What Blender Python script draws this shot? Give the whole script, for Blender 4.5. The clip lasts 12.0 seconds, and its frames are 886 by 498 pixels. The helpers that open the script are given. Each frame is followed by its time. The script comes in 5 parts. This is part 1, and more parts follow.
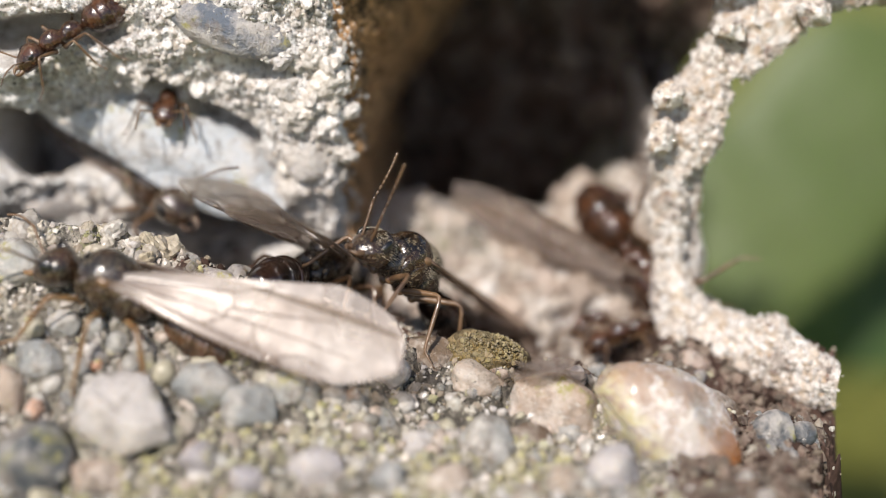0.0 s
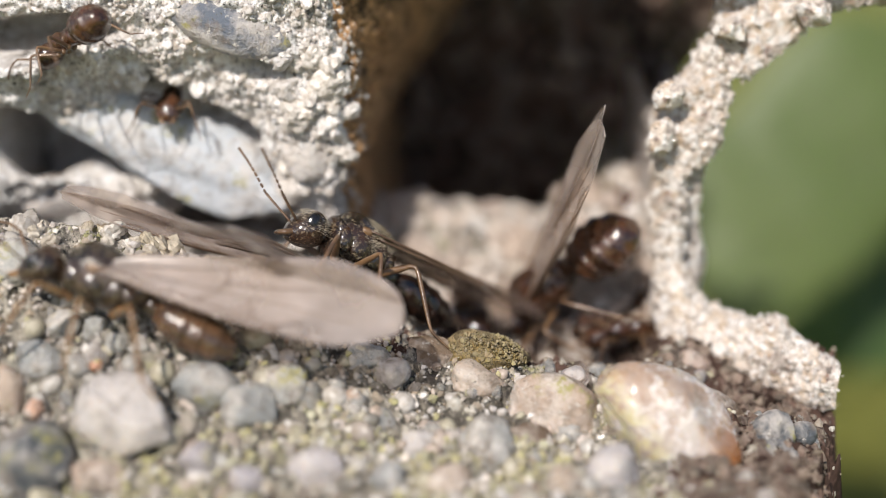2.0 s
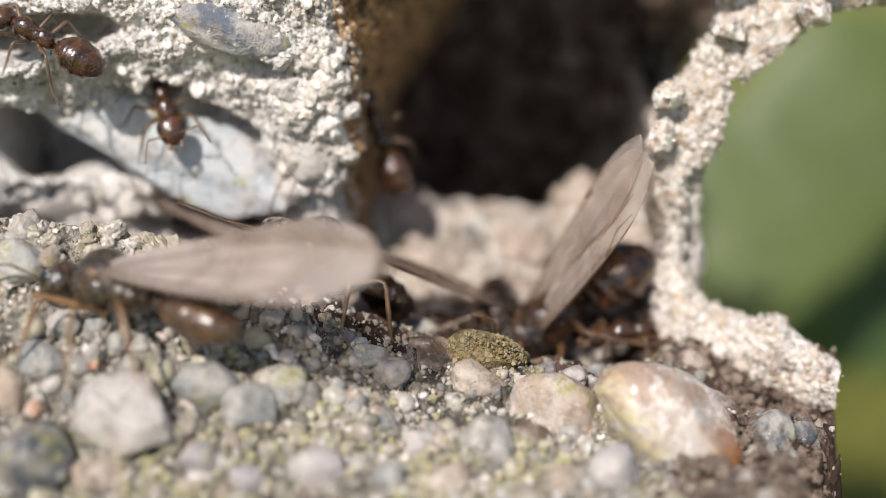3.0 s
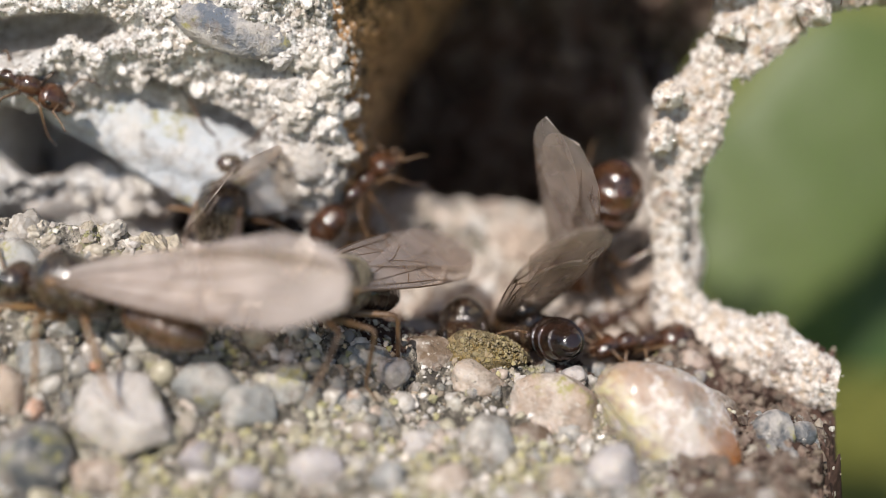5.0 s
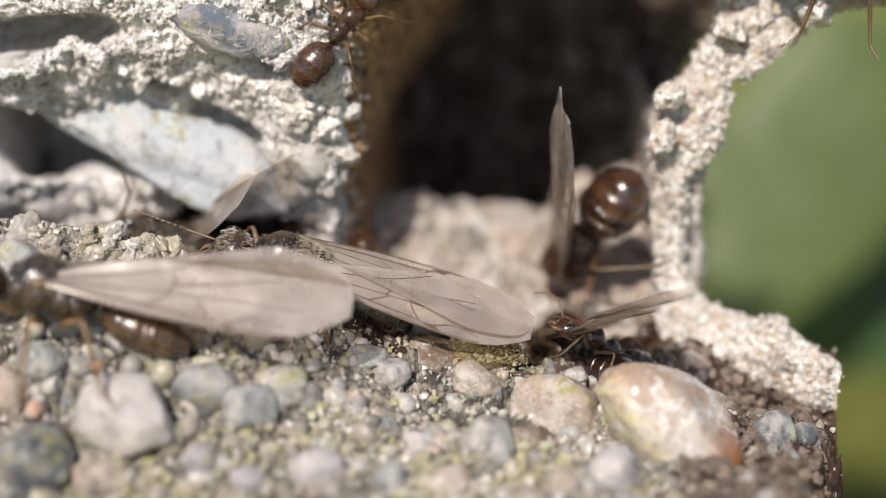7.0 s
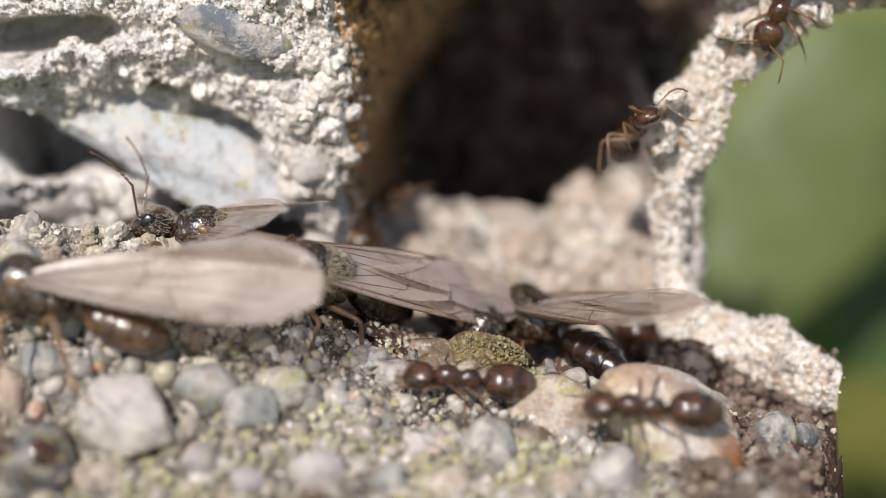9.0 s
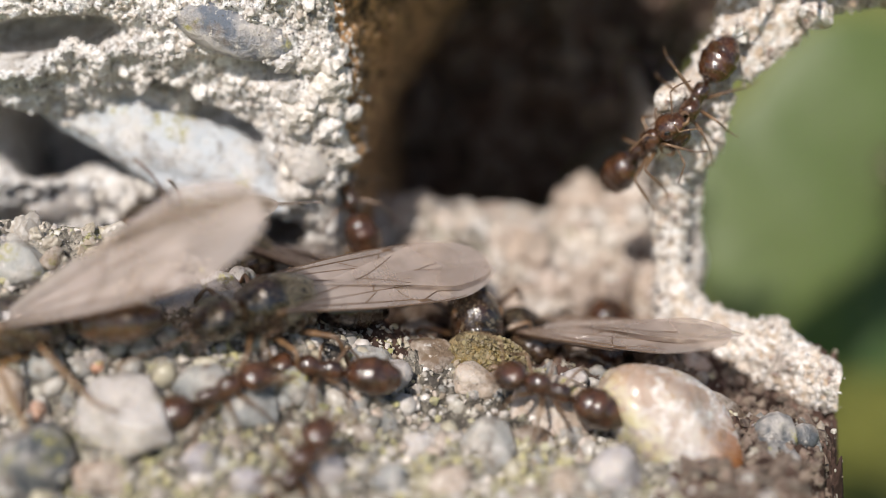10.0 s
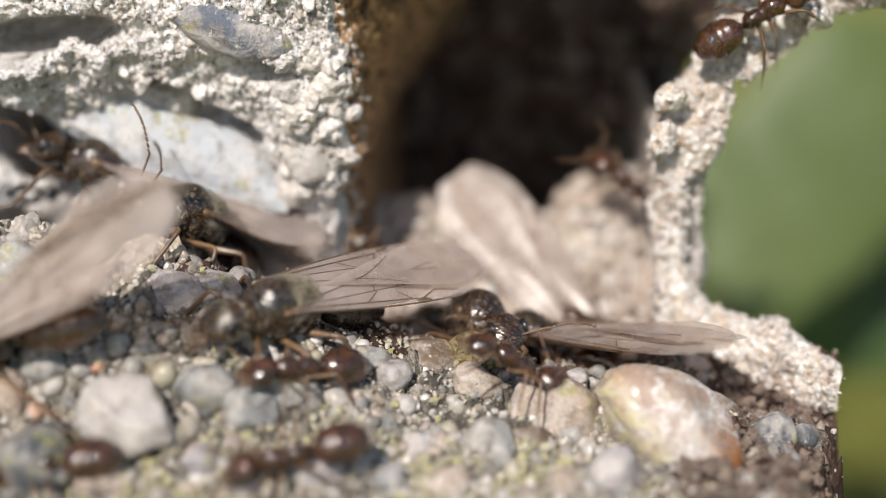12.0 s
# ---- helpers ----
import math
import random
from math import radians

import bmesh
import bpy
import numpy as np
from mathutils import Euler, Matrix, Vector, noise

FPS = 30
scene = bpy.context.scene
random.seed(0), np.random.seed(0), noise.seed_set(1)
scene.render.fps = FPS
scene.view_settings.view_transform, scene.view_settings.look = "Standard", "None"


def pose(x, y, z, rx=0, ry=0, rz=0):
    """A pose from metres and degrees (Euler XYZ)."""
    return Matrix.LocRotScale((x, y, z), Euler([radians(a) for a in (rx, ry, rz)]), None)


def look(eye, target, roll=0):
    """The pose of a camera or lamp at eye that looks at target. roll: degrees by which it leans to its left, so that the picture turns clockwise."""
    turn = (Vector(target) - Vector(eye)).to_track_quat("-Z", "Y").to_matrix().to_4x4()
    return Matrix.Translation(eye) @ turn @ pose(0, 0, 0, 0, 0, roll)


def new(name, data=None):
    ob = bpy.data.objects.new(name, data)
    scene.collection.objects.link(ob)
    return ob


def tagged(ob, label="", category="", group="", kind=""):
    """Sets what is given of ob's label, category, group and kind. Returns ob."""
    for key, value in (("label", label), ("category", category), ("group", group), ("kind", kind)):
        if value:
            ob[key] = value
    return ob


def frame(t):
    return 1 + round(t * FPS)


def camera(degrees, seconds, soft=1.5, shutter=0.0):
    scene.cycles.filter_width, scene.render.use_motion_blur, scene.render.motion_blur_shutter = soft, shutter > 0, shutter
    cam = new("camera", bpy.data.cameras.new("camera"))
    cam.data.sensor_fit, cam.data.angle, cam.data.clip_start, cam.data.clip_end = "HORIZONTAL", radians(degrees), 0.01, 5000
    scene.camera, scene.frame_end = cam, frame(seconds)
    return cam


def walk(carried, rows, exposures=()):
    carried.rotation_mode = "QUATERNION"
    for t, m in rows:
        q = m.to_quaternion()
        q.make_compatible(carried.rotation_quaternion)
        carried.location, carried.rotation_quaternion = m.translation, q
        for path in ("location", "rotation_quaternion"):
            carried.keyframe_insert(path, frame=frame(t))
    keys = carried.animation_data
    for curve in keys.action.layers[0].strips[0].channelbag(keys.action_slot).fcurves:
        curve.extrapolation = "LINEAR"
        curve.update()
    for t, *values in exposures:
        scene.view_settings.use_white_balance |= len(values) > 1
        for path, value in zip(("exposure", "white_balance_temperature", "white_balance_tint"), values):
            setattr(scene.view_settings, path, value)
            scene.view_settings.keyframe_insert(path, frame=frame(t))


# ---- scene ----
# Everything is laid out in millimetres and scaled to metres when meshes are made.
MM = 0.001


def mm(x, y, z, rx=0, ry=0, rz=0):
    return pose(x * MM, y * MM, z * MM, rx, ry, rz)


# ---- camera ----
cam = camera(34.0, 12.0, soft=0.8, shutter=0.5)
cam.data.dof.use_dof = True
cam.data.dof.focus_distance = 0.0259
cam.data.dof.aperture_fstop = 36.0
walk(cam, [
    (0.0, mm(0, -24.432, 8.893, 70.0, 0, 0.0)),
    (6.0, mm(0, -24.432, 8.893, 70.0, 0, 0.0)),
    (7.0, mm(0, -24.432, 8.893, 70.035, 0, 0.035)),
    (9.0, mm(0, -24.432, 8.893, 70.065, 0, 0.06)),
    (10.0, mm(0, -24.432, 8.893, 70.085, 0, 0.07)),
    (12.0, mm(0, -24.432, 8.893, 70.085, 0, 0.07)),
], exposures=[(0.0, -0.08), (6.0, -0.11), (9.0, -0.13), (12.0, -0.11)])

# ---- light: sun over the camera's left shoulder, open sky ----
SUN = Vector((-0.25, -0.66, 0.71)).normalized()
world = bpy.data.worlds.new("sky")
scene.world = world
world.use_nodes = True
sky = world.node_tree.nodes.new("ShaderNodeTexSky")
sky.sky_type = "NISHITA"
sky.sun_disc = False
sky.sun_elevation = math.asin(SUN.z)
sky.sun_rotation = math.atan2(SUN.x, SUN.y)
world.node_tree.nodes["Background"].inputs[1].default_value = 0.115
world.node_tree.links.new(sky.outputs[0], world.node_tree.nodes["Background"].inputs[0])
lamp = bpy.data.lights.new("sun", "SUN")
lamp.energy, lamp.angle, lamp.color = 5.0, radians(0.53), (1.0, 0.925, 0.855)
sun = new("sun", lamp)
sun.matrix_world = look(SUN * 0.5, (0, 0, 0))


# ---- materials ----
class Nodes:
    """A small wrapper to write node materials in few lines; coordinates are millimetres."""

    def __init__(self, name, per_object=False):
        self.m = bpy.data.materials.new(name)
        self.m.use_nodes = True
        self.t = self.m.node_tree
        self.p = self.t.nodes["Principled BSDF"]
        self.out = self.t.nodes["Material Output"]
        co = self.add("ShaderNodeTexCoord")
        mp = self.add("ShaderNodeMapping")
        mp.inputs["Scale"].default_value = (1000, 1000, 1000)
        self.link(co.outputs["Object"], mp.inputs["Vector"])
        self.co = mp.outputs[0]
        if per_object:
            info = self.add("ShaderNodeObjectInfo")
            self.random = info.outputs["Random"]
            shift = self.add("ShaderNodeVectorMath", operation="MULTIPLY_ADD")
            self.link(self.random, shift.inputs[0])
            shift.inputs[1].default_value = (37, 53, 71)
            self.link(self.co, shift.inputs[2])
            self.co = shift.outputs[0]

    def add(self, kind, **settings):
        n = self.t.nodes.new(kind)
        if "operation" in settings:
            n.operation = settings["operation"]
        if "blend_type" in settings:
            n.blend_type = settings["blend_type"]
        return n

    def link(self, a, b):
        self.t.links.new(a, b)

    def noise(self, scale, detail=4, rough=0.55, lo=0.0, hi=1.0):
        n = self.add("ShaderNodeTexNoise")
        self.link(self.co, n.inputs["Vector"])
        n.inputs["Scale"].default_value, n.inputs["Detail"].default_value, n.inputs["Roughness"].default_value = scale, detail, rough
        return self.range(n.outputs["Fac"], lo, hi)

    def cells(self, scale, what="Color"):
        n = self.add("ShaderNodeTexVoronoi")
        self.link(self.co, n.inputs["Vector"])
        n.inputs["Scale"].default_value = scale
        return self.math("MULTIPLY", n.outputs[what], 1.0)

    def range(self, value, lo, hi, a=0.0, b=1.0):
        if (lo, hi, a, b) == (0.0, 1.0, 0.0, 1.0):
            return value
        n = self.add("ShaderNodeMapRange")
        self.link(value, n.inputs[0])
        for i, v in enumerate((lo, hi, a, b)):
            n.inputs[i + 1].default_value = v
        return n.outputs[0]

    def put(self, value, socket):
        if isinstance(value, tuple):
            socket.default_value = (*value, 1)[:len(socket.default_value)]
        elif isinstance(value, (int, float)):
            socket.default_value = value
        else:
            self.link(value, socket)

    def mix(self, fac, a, b, blend="MIX"):
        n = self.add("ShaderNodeMix", blend_type=blend)
        n.data_type = "RGBA"
        n.blend_type = blend
        self.put(fac, n.inputs[0])
        self.put(a, n.inputs[6])
        self.put(b, n.inputs[7])
        return n.outputs[2]

    def math(self, op, a, b=0.0):
        n = self.add("ShaderNodeMath", operation=op)
        self.put(a, n.inputs[0])
        self.put(b, n.inputs[1])
        return n.outputs[0]

    def bump(self, height, distance, strength=1.0):
        n = self.add("ShaderNodeBump")
        self.link(height, n.inputs["Height"])
        n.inputs["Distance"].default_value = distance * MM
        n.inputs["Strength"].default_value = strength
        if self.p.inputs["Normal"].links:
            self.link(self.p.inputs["Normal"].links[0].from_socket, n.inputs["Normal"])
        self.link(n.outputs[0], self.p.inputs["Normal"])

    def set(self, **inputs):
        for key, value in inputs.items():
            self.put(value, self.p.inputs[key.replace("_", " ")])
        return self


def concrete(name, pale, mid, dark, lichen=(0.33, 0.31, 0.09), lichen_from=0.62, sparkle=0.93, relief=0.11, pits=0.62, stain=0.52):
    """Weathered sandy mortar: grains of many tones, grey stains, patches of yellow lichen, glinting mica."""
    n = Nodes(name)
    tone = n.mix(n.noise(0.45, 6, 0.65, 0.40, 0.58), mid, pale)
    tone = n.mix(n.noise(1.9, 4, 0.6, stain, stain + 0.14), tone, dark)
    grain = n.cells(9.0)
    tone = n.mix(0.55, tone, n.mix(1.0, tone, n.range(grain, 0.2, 0.8), "OVERLAY"))
    tone = n.mix(n.math("MULTIPLY", n.noise(0.42, 3, 0.5, lichen_from, lichen_from + 0.06), n.noise(6.0, 3, 0.7, 0.42, 0.58)), tone, lichen)
    tone = n.mix(n.noise(14.0, 2, 0.6, pits, pits + 0.10), tone, (0.06, 0.052, 0.045))
    tone = n.mix(n.noise(34.0, 2, 0.6, 0.55, 0.7), tone, n.mix(0.7, tone, (0.05, 0.045, 0.04)))
    glint = n.range(n.cells(7.0), sparkle, sparkle + 0.02)
    n.set(Base_Color=tone, Roughness=n.range(glint, 0, 1, 0.85, 0.12), Specular_IOR_Level=n.range(glint, 0, 1, 0.35, 0.9))
    n.bump(n.noise(4.0, 6, 0.72), relief, 0.9)
    n.bump(n.cells(19.0, "Distance"), 0.03, 0.7)
    return n.m


def pebble_stuff(name, tones, rough_lo=0.14, rough_hi=0.5, wax=0.3):
    """Smooth weathered quartz and flint; each stone takes its own tone between those given."""
    n = Nodes(name, per_object=True)
    ramp = n.add("ShaderNodeValToRGB")
    els = ramp.color_ramp.elements
    while len(els) < len(tones):
        els.new(1.0)
    for i, tone in enumerate(tones):
        els[i].position, els[i].color = i / max(1, len(tones) - 1), (*tone, 1)
    n.link(n.random, ramp.inputs[0])
    tone = ramp.outputs[0]
    tone = n.mix(n.noise(1.3, 6, 0.65, 0.45, 0.62), tone, n.mix(0.65, tone, (0.66, 0.60, 0.54)))
    tone = n.mix(n.noise(2.3, 6, 0.7, 0.52, 0.66), tone, n.mix(0.75, tone, (0.17, 0.13, 0.095)))
    tone = n.mix(n.noise(5.5, 4, 0.7, 0.60, 0.68), tone, (0.62, 0.58, 0.52))
    tone = n.mix(n.math("MULTIPLY", n.noise(1.1, 3, 0.5, 0.6, 0.66), n.noise(9, 3, 0.7, 0.45, 0.6)), tone, (0.36, 0.33, 0.12))
    tone = n.mix(n.noise(17.0, 2, 0.6, 0.66, 0.74), tone, (0.09, 0.08, 0.07))
    n.set(Base_Color=tone, Roughness=n.noise(3.0, 4, 0.6, 0.3, 0.7), Subsurface_Weight=wax, Subsurface_Radius=(1.0, 0.8, 0.6), Subsurface_Scale=0.12 * MM)
    n.set(Roughness=n.range(n.noise(4.0, 4, 0.6), 0.3, 0.7, rough_lo, rough_hi))
    n.bump(n.noise(2.6, 6, 0.68), 0.18, 0.9)
    n.bump(n.noise(13.0, 4, 0.65), 0.02, 0.7)
    return n.m


def banded_quartz():
    """Pale translucent quartz: rosy and amber clouds, milky veins, rust-orange at one end, a crust of lichen below."""
    n = Nodes("banded_quartz")
    w = n.add("ShaderNodeSeparateXYZ")
    n.link(n.co, w.inputs[0])
    along = n.math("ADD", w.outputs[0], n.range(n.noise(1.2, 4, 0.6), 0, 1, -0.5, 0.5))
    tone = n.mix(n.noise(0.8, 5, 0.62, 0.42, 0.58), (0.40, 0.29, 0.22), (0.56, 0.50, 0.45))
    tone = n.mix(n.noise(1.5, 3, 0.6, 0.56, 0.66), tone, (0.44, 0.30, 0.18))
    tone = n.mix(n.range(along, 0.25, 1.15), tone, (0.36, 0.15, 0.05))
    vein = n.range(n.math("ABSOLUTE", n.math("SUBTRACT", n.noise(1.0, 5, 0.6), 0.5)), 0.0, 0.02)
    tone = n.mix(vein, (0.74, 0.70, 0.66), tone)
    tone = n.mix(n.noise(6.0, 5, 0.7, 0.58, 0.70), tone, n.mix(0.5, tone, (0.22, 0.14, 0.09)))
    crust = n.range(n.math("ADD", w.outputs[2], n.math("MULTIPLY", w.outputs[0], 0.35)), -0.20, -0.55)
    lime = n.math("MULTIPLY", crust, n.noise(5, 5, 0.7, 0.44, 0.54))
    tone = n.mix(lime, tone, (0.56, 0.50, 0.30))
    tone = n.mix(n.noise(15.0, 2, 0.6, 0.66, 0.76), tone, (0.14, 0.11, 0.09))
    n.set(Base_Color=tone, Roughness=n.range(n.noise(5.0, 4), 0.3, 0.7, 0.12, 0.5), Subsurface_Weight=0.4, Subsurface_Radius=(1.0, 0.7, 0.45), Subsurface_Scale=0.2 * MM, Coat_Weight=0.25, Coat_Roughness=0.2)
    n.bump(n.noise(1.6, 5, 0.6), 0.14, 0.8)
    n.bump(n.noise(12.0, 4, 0.65), 0.03, 0.8)
    return n.m


def soil():
    n = Nodes("dark_soil")
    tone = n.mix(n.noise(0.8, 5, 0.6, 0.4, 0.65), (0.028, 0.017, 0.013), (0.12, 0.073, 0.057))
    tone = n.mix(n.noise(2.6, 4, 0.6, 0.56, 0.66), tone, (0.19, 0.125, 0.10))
    n.set(Base_Color=tone, Roughness=0.95, Specular_IOR_Level=0.2)
    n.bump(n.noise(3.0, 5, 0.65), 0.15, 0.9)
    return n.m


def chitin(name, dark, warm, rough_lo, rough_hi, gold=0.0, wax=0.0, pits=0.3):
    """Insect cuticle: dark and glossy, finely punctured, with a dusting of pale down."""
    n = Nodes(name)
    tone = n.mix(n.noise(2.2, 4, 0.6, 0.4, 0.65), dark, warm)
    if gold:
        tone = n.mix(n.math("MULTIPLY", n.noise(16.0, 3, 0.7, 0.54, 0.64), gold), tone, (0.42, 0.34, 0.22))
    n.set(Base_Color=tone, Roughness=n.range(n.noise(6.0, 4, 0.6), 0.3, 0.7, rough_lo, rough_hi), Specular_IOR_Level=0.7, Coat_Weight=0.5, Coat_Roughness=0.11)
    if wax:
        n.set(Subsurface_Weight=wax, Subsurface_Radius=(1.0, 0.4, 0.2), Subsurface_Scale=0.1 * MM)
    n.bump(n.cells(17.0, "Distance"), 0.016, pits)
    n.bump(n.noise(3.0, 5, 0.6), 0.05, 0.6)
    return n.m


def membrane():
    """Smoky clear wing: part lets the light straight through, part scatters it, with a silky gloss."""
    n = Nodes("wing_membrane")
    n.set(Base_Color=n.mix(n.noise(1.4, 4, 0.6, 0.35, 0.7), (0.62, 0.53, 0.48), (0.80, 0.71, 0.66)), Roughness=0.34, Specular_IOR_Level=1.0, Coat_Weight=1.0, Coat_Roughness=0.24)
    n.bump(n.noise(1.1, 2, 0.5), 0.07, 0.8)
    n.bump(n.noise(5.0, 3, 0.6), 0.014, 0.6)
    n.bump(n.noise(16.0, 2, 0.6), 0.007, 0.5)
    clear, soft, a, b = n.add("ShaderNodeBsdfTransparent"), n.add("ShaderNodeBsdfTranslucent"), n.add("ShaderNodeMixShader"), n.add("ShaderNodeMixShader")
    clear.inputs[0].default_value = (0.90, 0.86, 0.82, 1)
    soft.inputs[0].default_value = (0.72, 0.65, 0.61, 1)
    a.inputs[0].default_value = 0.2
    n.link(n.p.outputs[0], a.inputs[1])
    n.link(soft.outputs[0], a.inputs[2])
    n.put(n.range(n.noise(1.0, 3), 0.3, 0.7, 0.24, 0.42), b.inputs[0])
    n.link(clear.outputs[0], b.inputs[1])
    n.link(a.outputs[0], b.inputs[2])
    n.link(b.outputs[0], n.out.inputs[0])
    return n.m


def leaf_skin(name, light, deep, vein):
    n = Nodes(name)
    tone = n.mix(n.noise(0.18, 4, 0.5, 0.35, 0.65), deep, light)
    tone = n.mix(n.noise(5.0, 3, 0.6, 0.5, 0.8), tone, vein)
    tone = n.mix(n.noise(1.3, 2, 0.5, 0.72, 0.78), tone, (0.05, 0.06, 0.03))
    n.set(Base_Color=tone, Roughness=0.5, Specular_IOR_Level=0.4, Subsurface_Weight=0.1, Subsurface_Radius=(0.5, 1.0, 0.2), Subsurface_Scale=0.2 * MM)
    n.bump(n.noise(1.0, 4, 0.5), 0.1, 0.5)
    return n.m


MORTAR = concrete("pale_mortar", (0.66, 0.60, 0.555), (0.52, 0.465, 0.42), (0.30, 0.26, 0.235), lichen_from=0.72)
LIME = concrete("white_lime_mortar", (0.80, 0.72, 0.64), (0.66, 0.585, 0.52), (0.44, 0.375, 0.325), lichen=(0.62, 0.50, 0.30), lichen_from=0.66, sparkle=0.88, relief=0.09, pits=0.61)
GREY = concrete("grey_concrete", (0.88, 0.84, 0.80), (0.68, 0.65, 0.62), (0.16, 0.15, 0.14), lichen_from=0.70, pits=0.58, stain=0.57)
LEDGE = concrete("lichened_concrete", (0.33, 0.30, 0.25), (0.14, 0.125, 0.10), (0.06, 0.052, 0.045), lichen=(0.38, 0.36, 0.17), lichen_from=0.54)
SOIL = soil()
CLAY = concrete("brown_clay", (0.57, 0.34, 0.165), (0.40, 0.23, 0.11), (0.06, 0.038, 0.024), lichen_from=0.9, sparkle=0.985)
QUARTZ = banded_quartz()
STONE_GREY = pebble_stuff("grey_quartz_pebble", [(0.30, 0.30, 0.29), (0.42, 0.41, 0.38), (0.24, 0.25, 0.25), (0.50, 0.48, 0.45)])
STONE_WARM = pebble_stuff("rosy_pebble", [(0.44, 0.33, 0.27), (0.48, 0.39, 0.31), (0.38, 0.26, 0.20), (0.50, 0.43, 0.37)])
STONE_RUST = pebble_stuff("rust_grain", [(0.50, 0.20, 0.10), (0.56, 0.27, 0.15)])
STONE_PALE = pebble_stuff("milky_pebble", [(0.46, 0.42, 0.42), (0.56, 0.52, 0.48), (0.40, 0.37, 0.39)])
STONE_BLUE = pebble_stuff("blue_grey_stone", [(0.46, 0.49, 0.52), (0.62, 0.65, 0.68)], 0.35, 0.7, 0.1)
STONE_SLATE = pebble_stuff("blue_slate_stone", [(0.11, 0.13, 0.165), (0.21, 0.235, 0.28)], 0.32, 0.6, 0.1)
STONE_DARK = pebble_stuff("slate_pebble", [(0.06, 0.07, 0.08), (0.10, 0.11, 0.12)], 0.4, 0.7, 0.0)
STONE_BROWN = pebble_stuff("brown_chip", [(0.15, 0.10, 0.065), (0.20, 0.14, 0.09)], 0.3, 0.6, 0.1)
STONE_MOSS = concrete("mossy_stone", (0.36, 0.29, 0.16), (0.22, 0.16, 0.08), (0.07, 0.05, 0.03), lichen=(0.34, 0.24, 0.09), lichen_from=0.46, relief=0.3)
SAND = pebble_stuff("sand_grain", [(0.55, 0.48, 0.40), (0.66, 0.60, 0.52), (0.38, 0.34, 0.29), (0.72, 0.68, 0.62)], 0.25, 0.6, 0.1)
BLACK = chitin("black_cuticle", (0.012, 0.009, 0.007), (0.050, 0.024, 0.012), 0.10, 0.30, gold=0.34, pits=0.6)
GLOSS = chitin("gloss_black_cuticle", (0.006, 0.004, 0.003), (0.030, 0.013, 0.008), 0.12, 0.28)
BROWN = chitin("brown_cuticle", (0.022, 0.009, 0.005), (0.085, 0.032, 0.014), 0.10, 0.26, gold=0.15, wax=0.0)
LIMB = chitin("amber_limb", (0.16, 0.08, 0.03), (0.32, 0.19, 0.08), 0.3, 0.5, wax=0.2)
LIMB_DARK = chitin("brown_limb", (0.08, 0.042, 0.021), (0.20, 0.115, 0.055), 0.28, 0.5)
PILE = chitin("golden_down", (0.40, 0.33, 0.22), (0.60, 0.53, 0.42), 0.2, 0.4)
AMBER = chitin("amber_gaster", (0.04, 0.019, 0.010), (0.115, 0.058, 0.028), 0.15, 0.35, gold=0.2, wax=0.15)
EYE = chitin("compound_eye", (0.006, 0.005, 0.005), (0.012, 0.01, 0.01), 0.15, 0.3)
WING = membrane()
VEIN = chitin("wing_vein", (0.10, 0.058, 0.034), (0.18, 0.115, 0.07), 0.35, 0.5)
LEAF = leaf_skin("leaf_green", (0.098, 0.132, 0.040), (0.080, 0.115, 0.032), (0.115, 0.145, 0.055))
# Darker copy of the leaf green: the lower leaf's shade is in its colour.
LEAF_SHADED = leaf_skin("leaf_shaded_green", (0.04, 0.085, 0.012), (0.022, 0.05, 0.008), (0.06, 0.10, 0.02))


def meadow():
    n = Nodes("meadow_ground")
    tone = n.mix(n.noise(0.12, 4, 0.6, 0.35, 0.65), (0.185, 0.19, 0.035), (0.15, 0.17, 0.03))
    tone = n.mix(n.noise(0.4, 4, 0.6, 0.5, 0.8), tone, (0.22, 0.20, 0.065))
    n.set(Base_Color=tone, Roughness=0.9)
    n.bump(n.noise(1.0, 4, 0.6), 0.6, 0.6)
    return n.m


MEADOW = meadow()

def hash01(i, j, k):
    n = (i * 374761393 + j * 668265263 + k * 2147483647 + 1013904223) & 0xFFFFFFFF
    n = ((n ^ (n >> 13)) * 1274126177) & 0xFFFFFFFF
    return ((n ^ (n >> 16)) & 0xFFFF) / 65535.0


def lattice_noise(p):
    """Smooth value noise of an (n, 3) array, -1 to 1."""
    c = np.floor(p).astype(np.int64)
    f = p - c
    f = f * f * (3 - 2 * f)
    total = 0
    for a in (0, 1):
        for b in (0, 1):
            for d in (0, 1):
                weight = (f[:, 0] if a else 1 - f[:, 0]) * (f[:, 1] if b else 1 - f[:, 1]) * (f[:, 2] if d else 1 - f[:, 2])
                total = total + weight * hash01(c[:, 0] + a, c[:, 1] + b, c[:, 2] + d)
    return total * 2 - 1


def rough(p, size, octaves=5, gain=0.5, seed=0.0):
    """Fractal relief: lumps of that size in millimetres and finer ones on them."""
    p = np.asarray(p, float) / size + seed * 17.31
    total, amp = 0, 1.0
    for _ in range(octaves):
        total = total + amp * lattice_noise(p)
        p, amp = p * 2.03 + 5.7, amp * gain
    return total


def smooth(a, b, x):
    t = np.clip((x - a) / (b - a), 0, 1)
    return t * t * (3 - 2 * t)


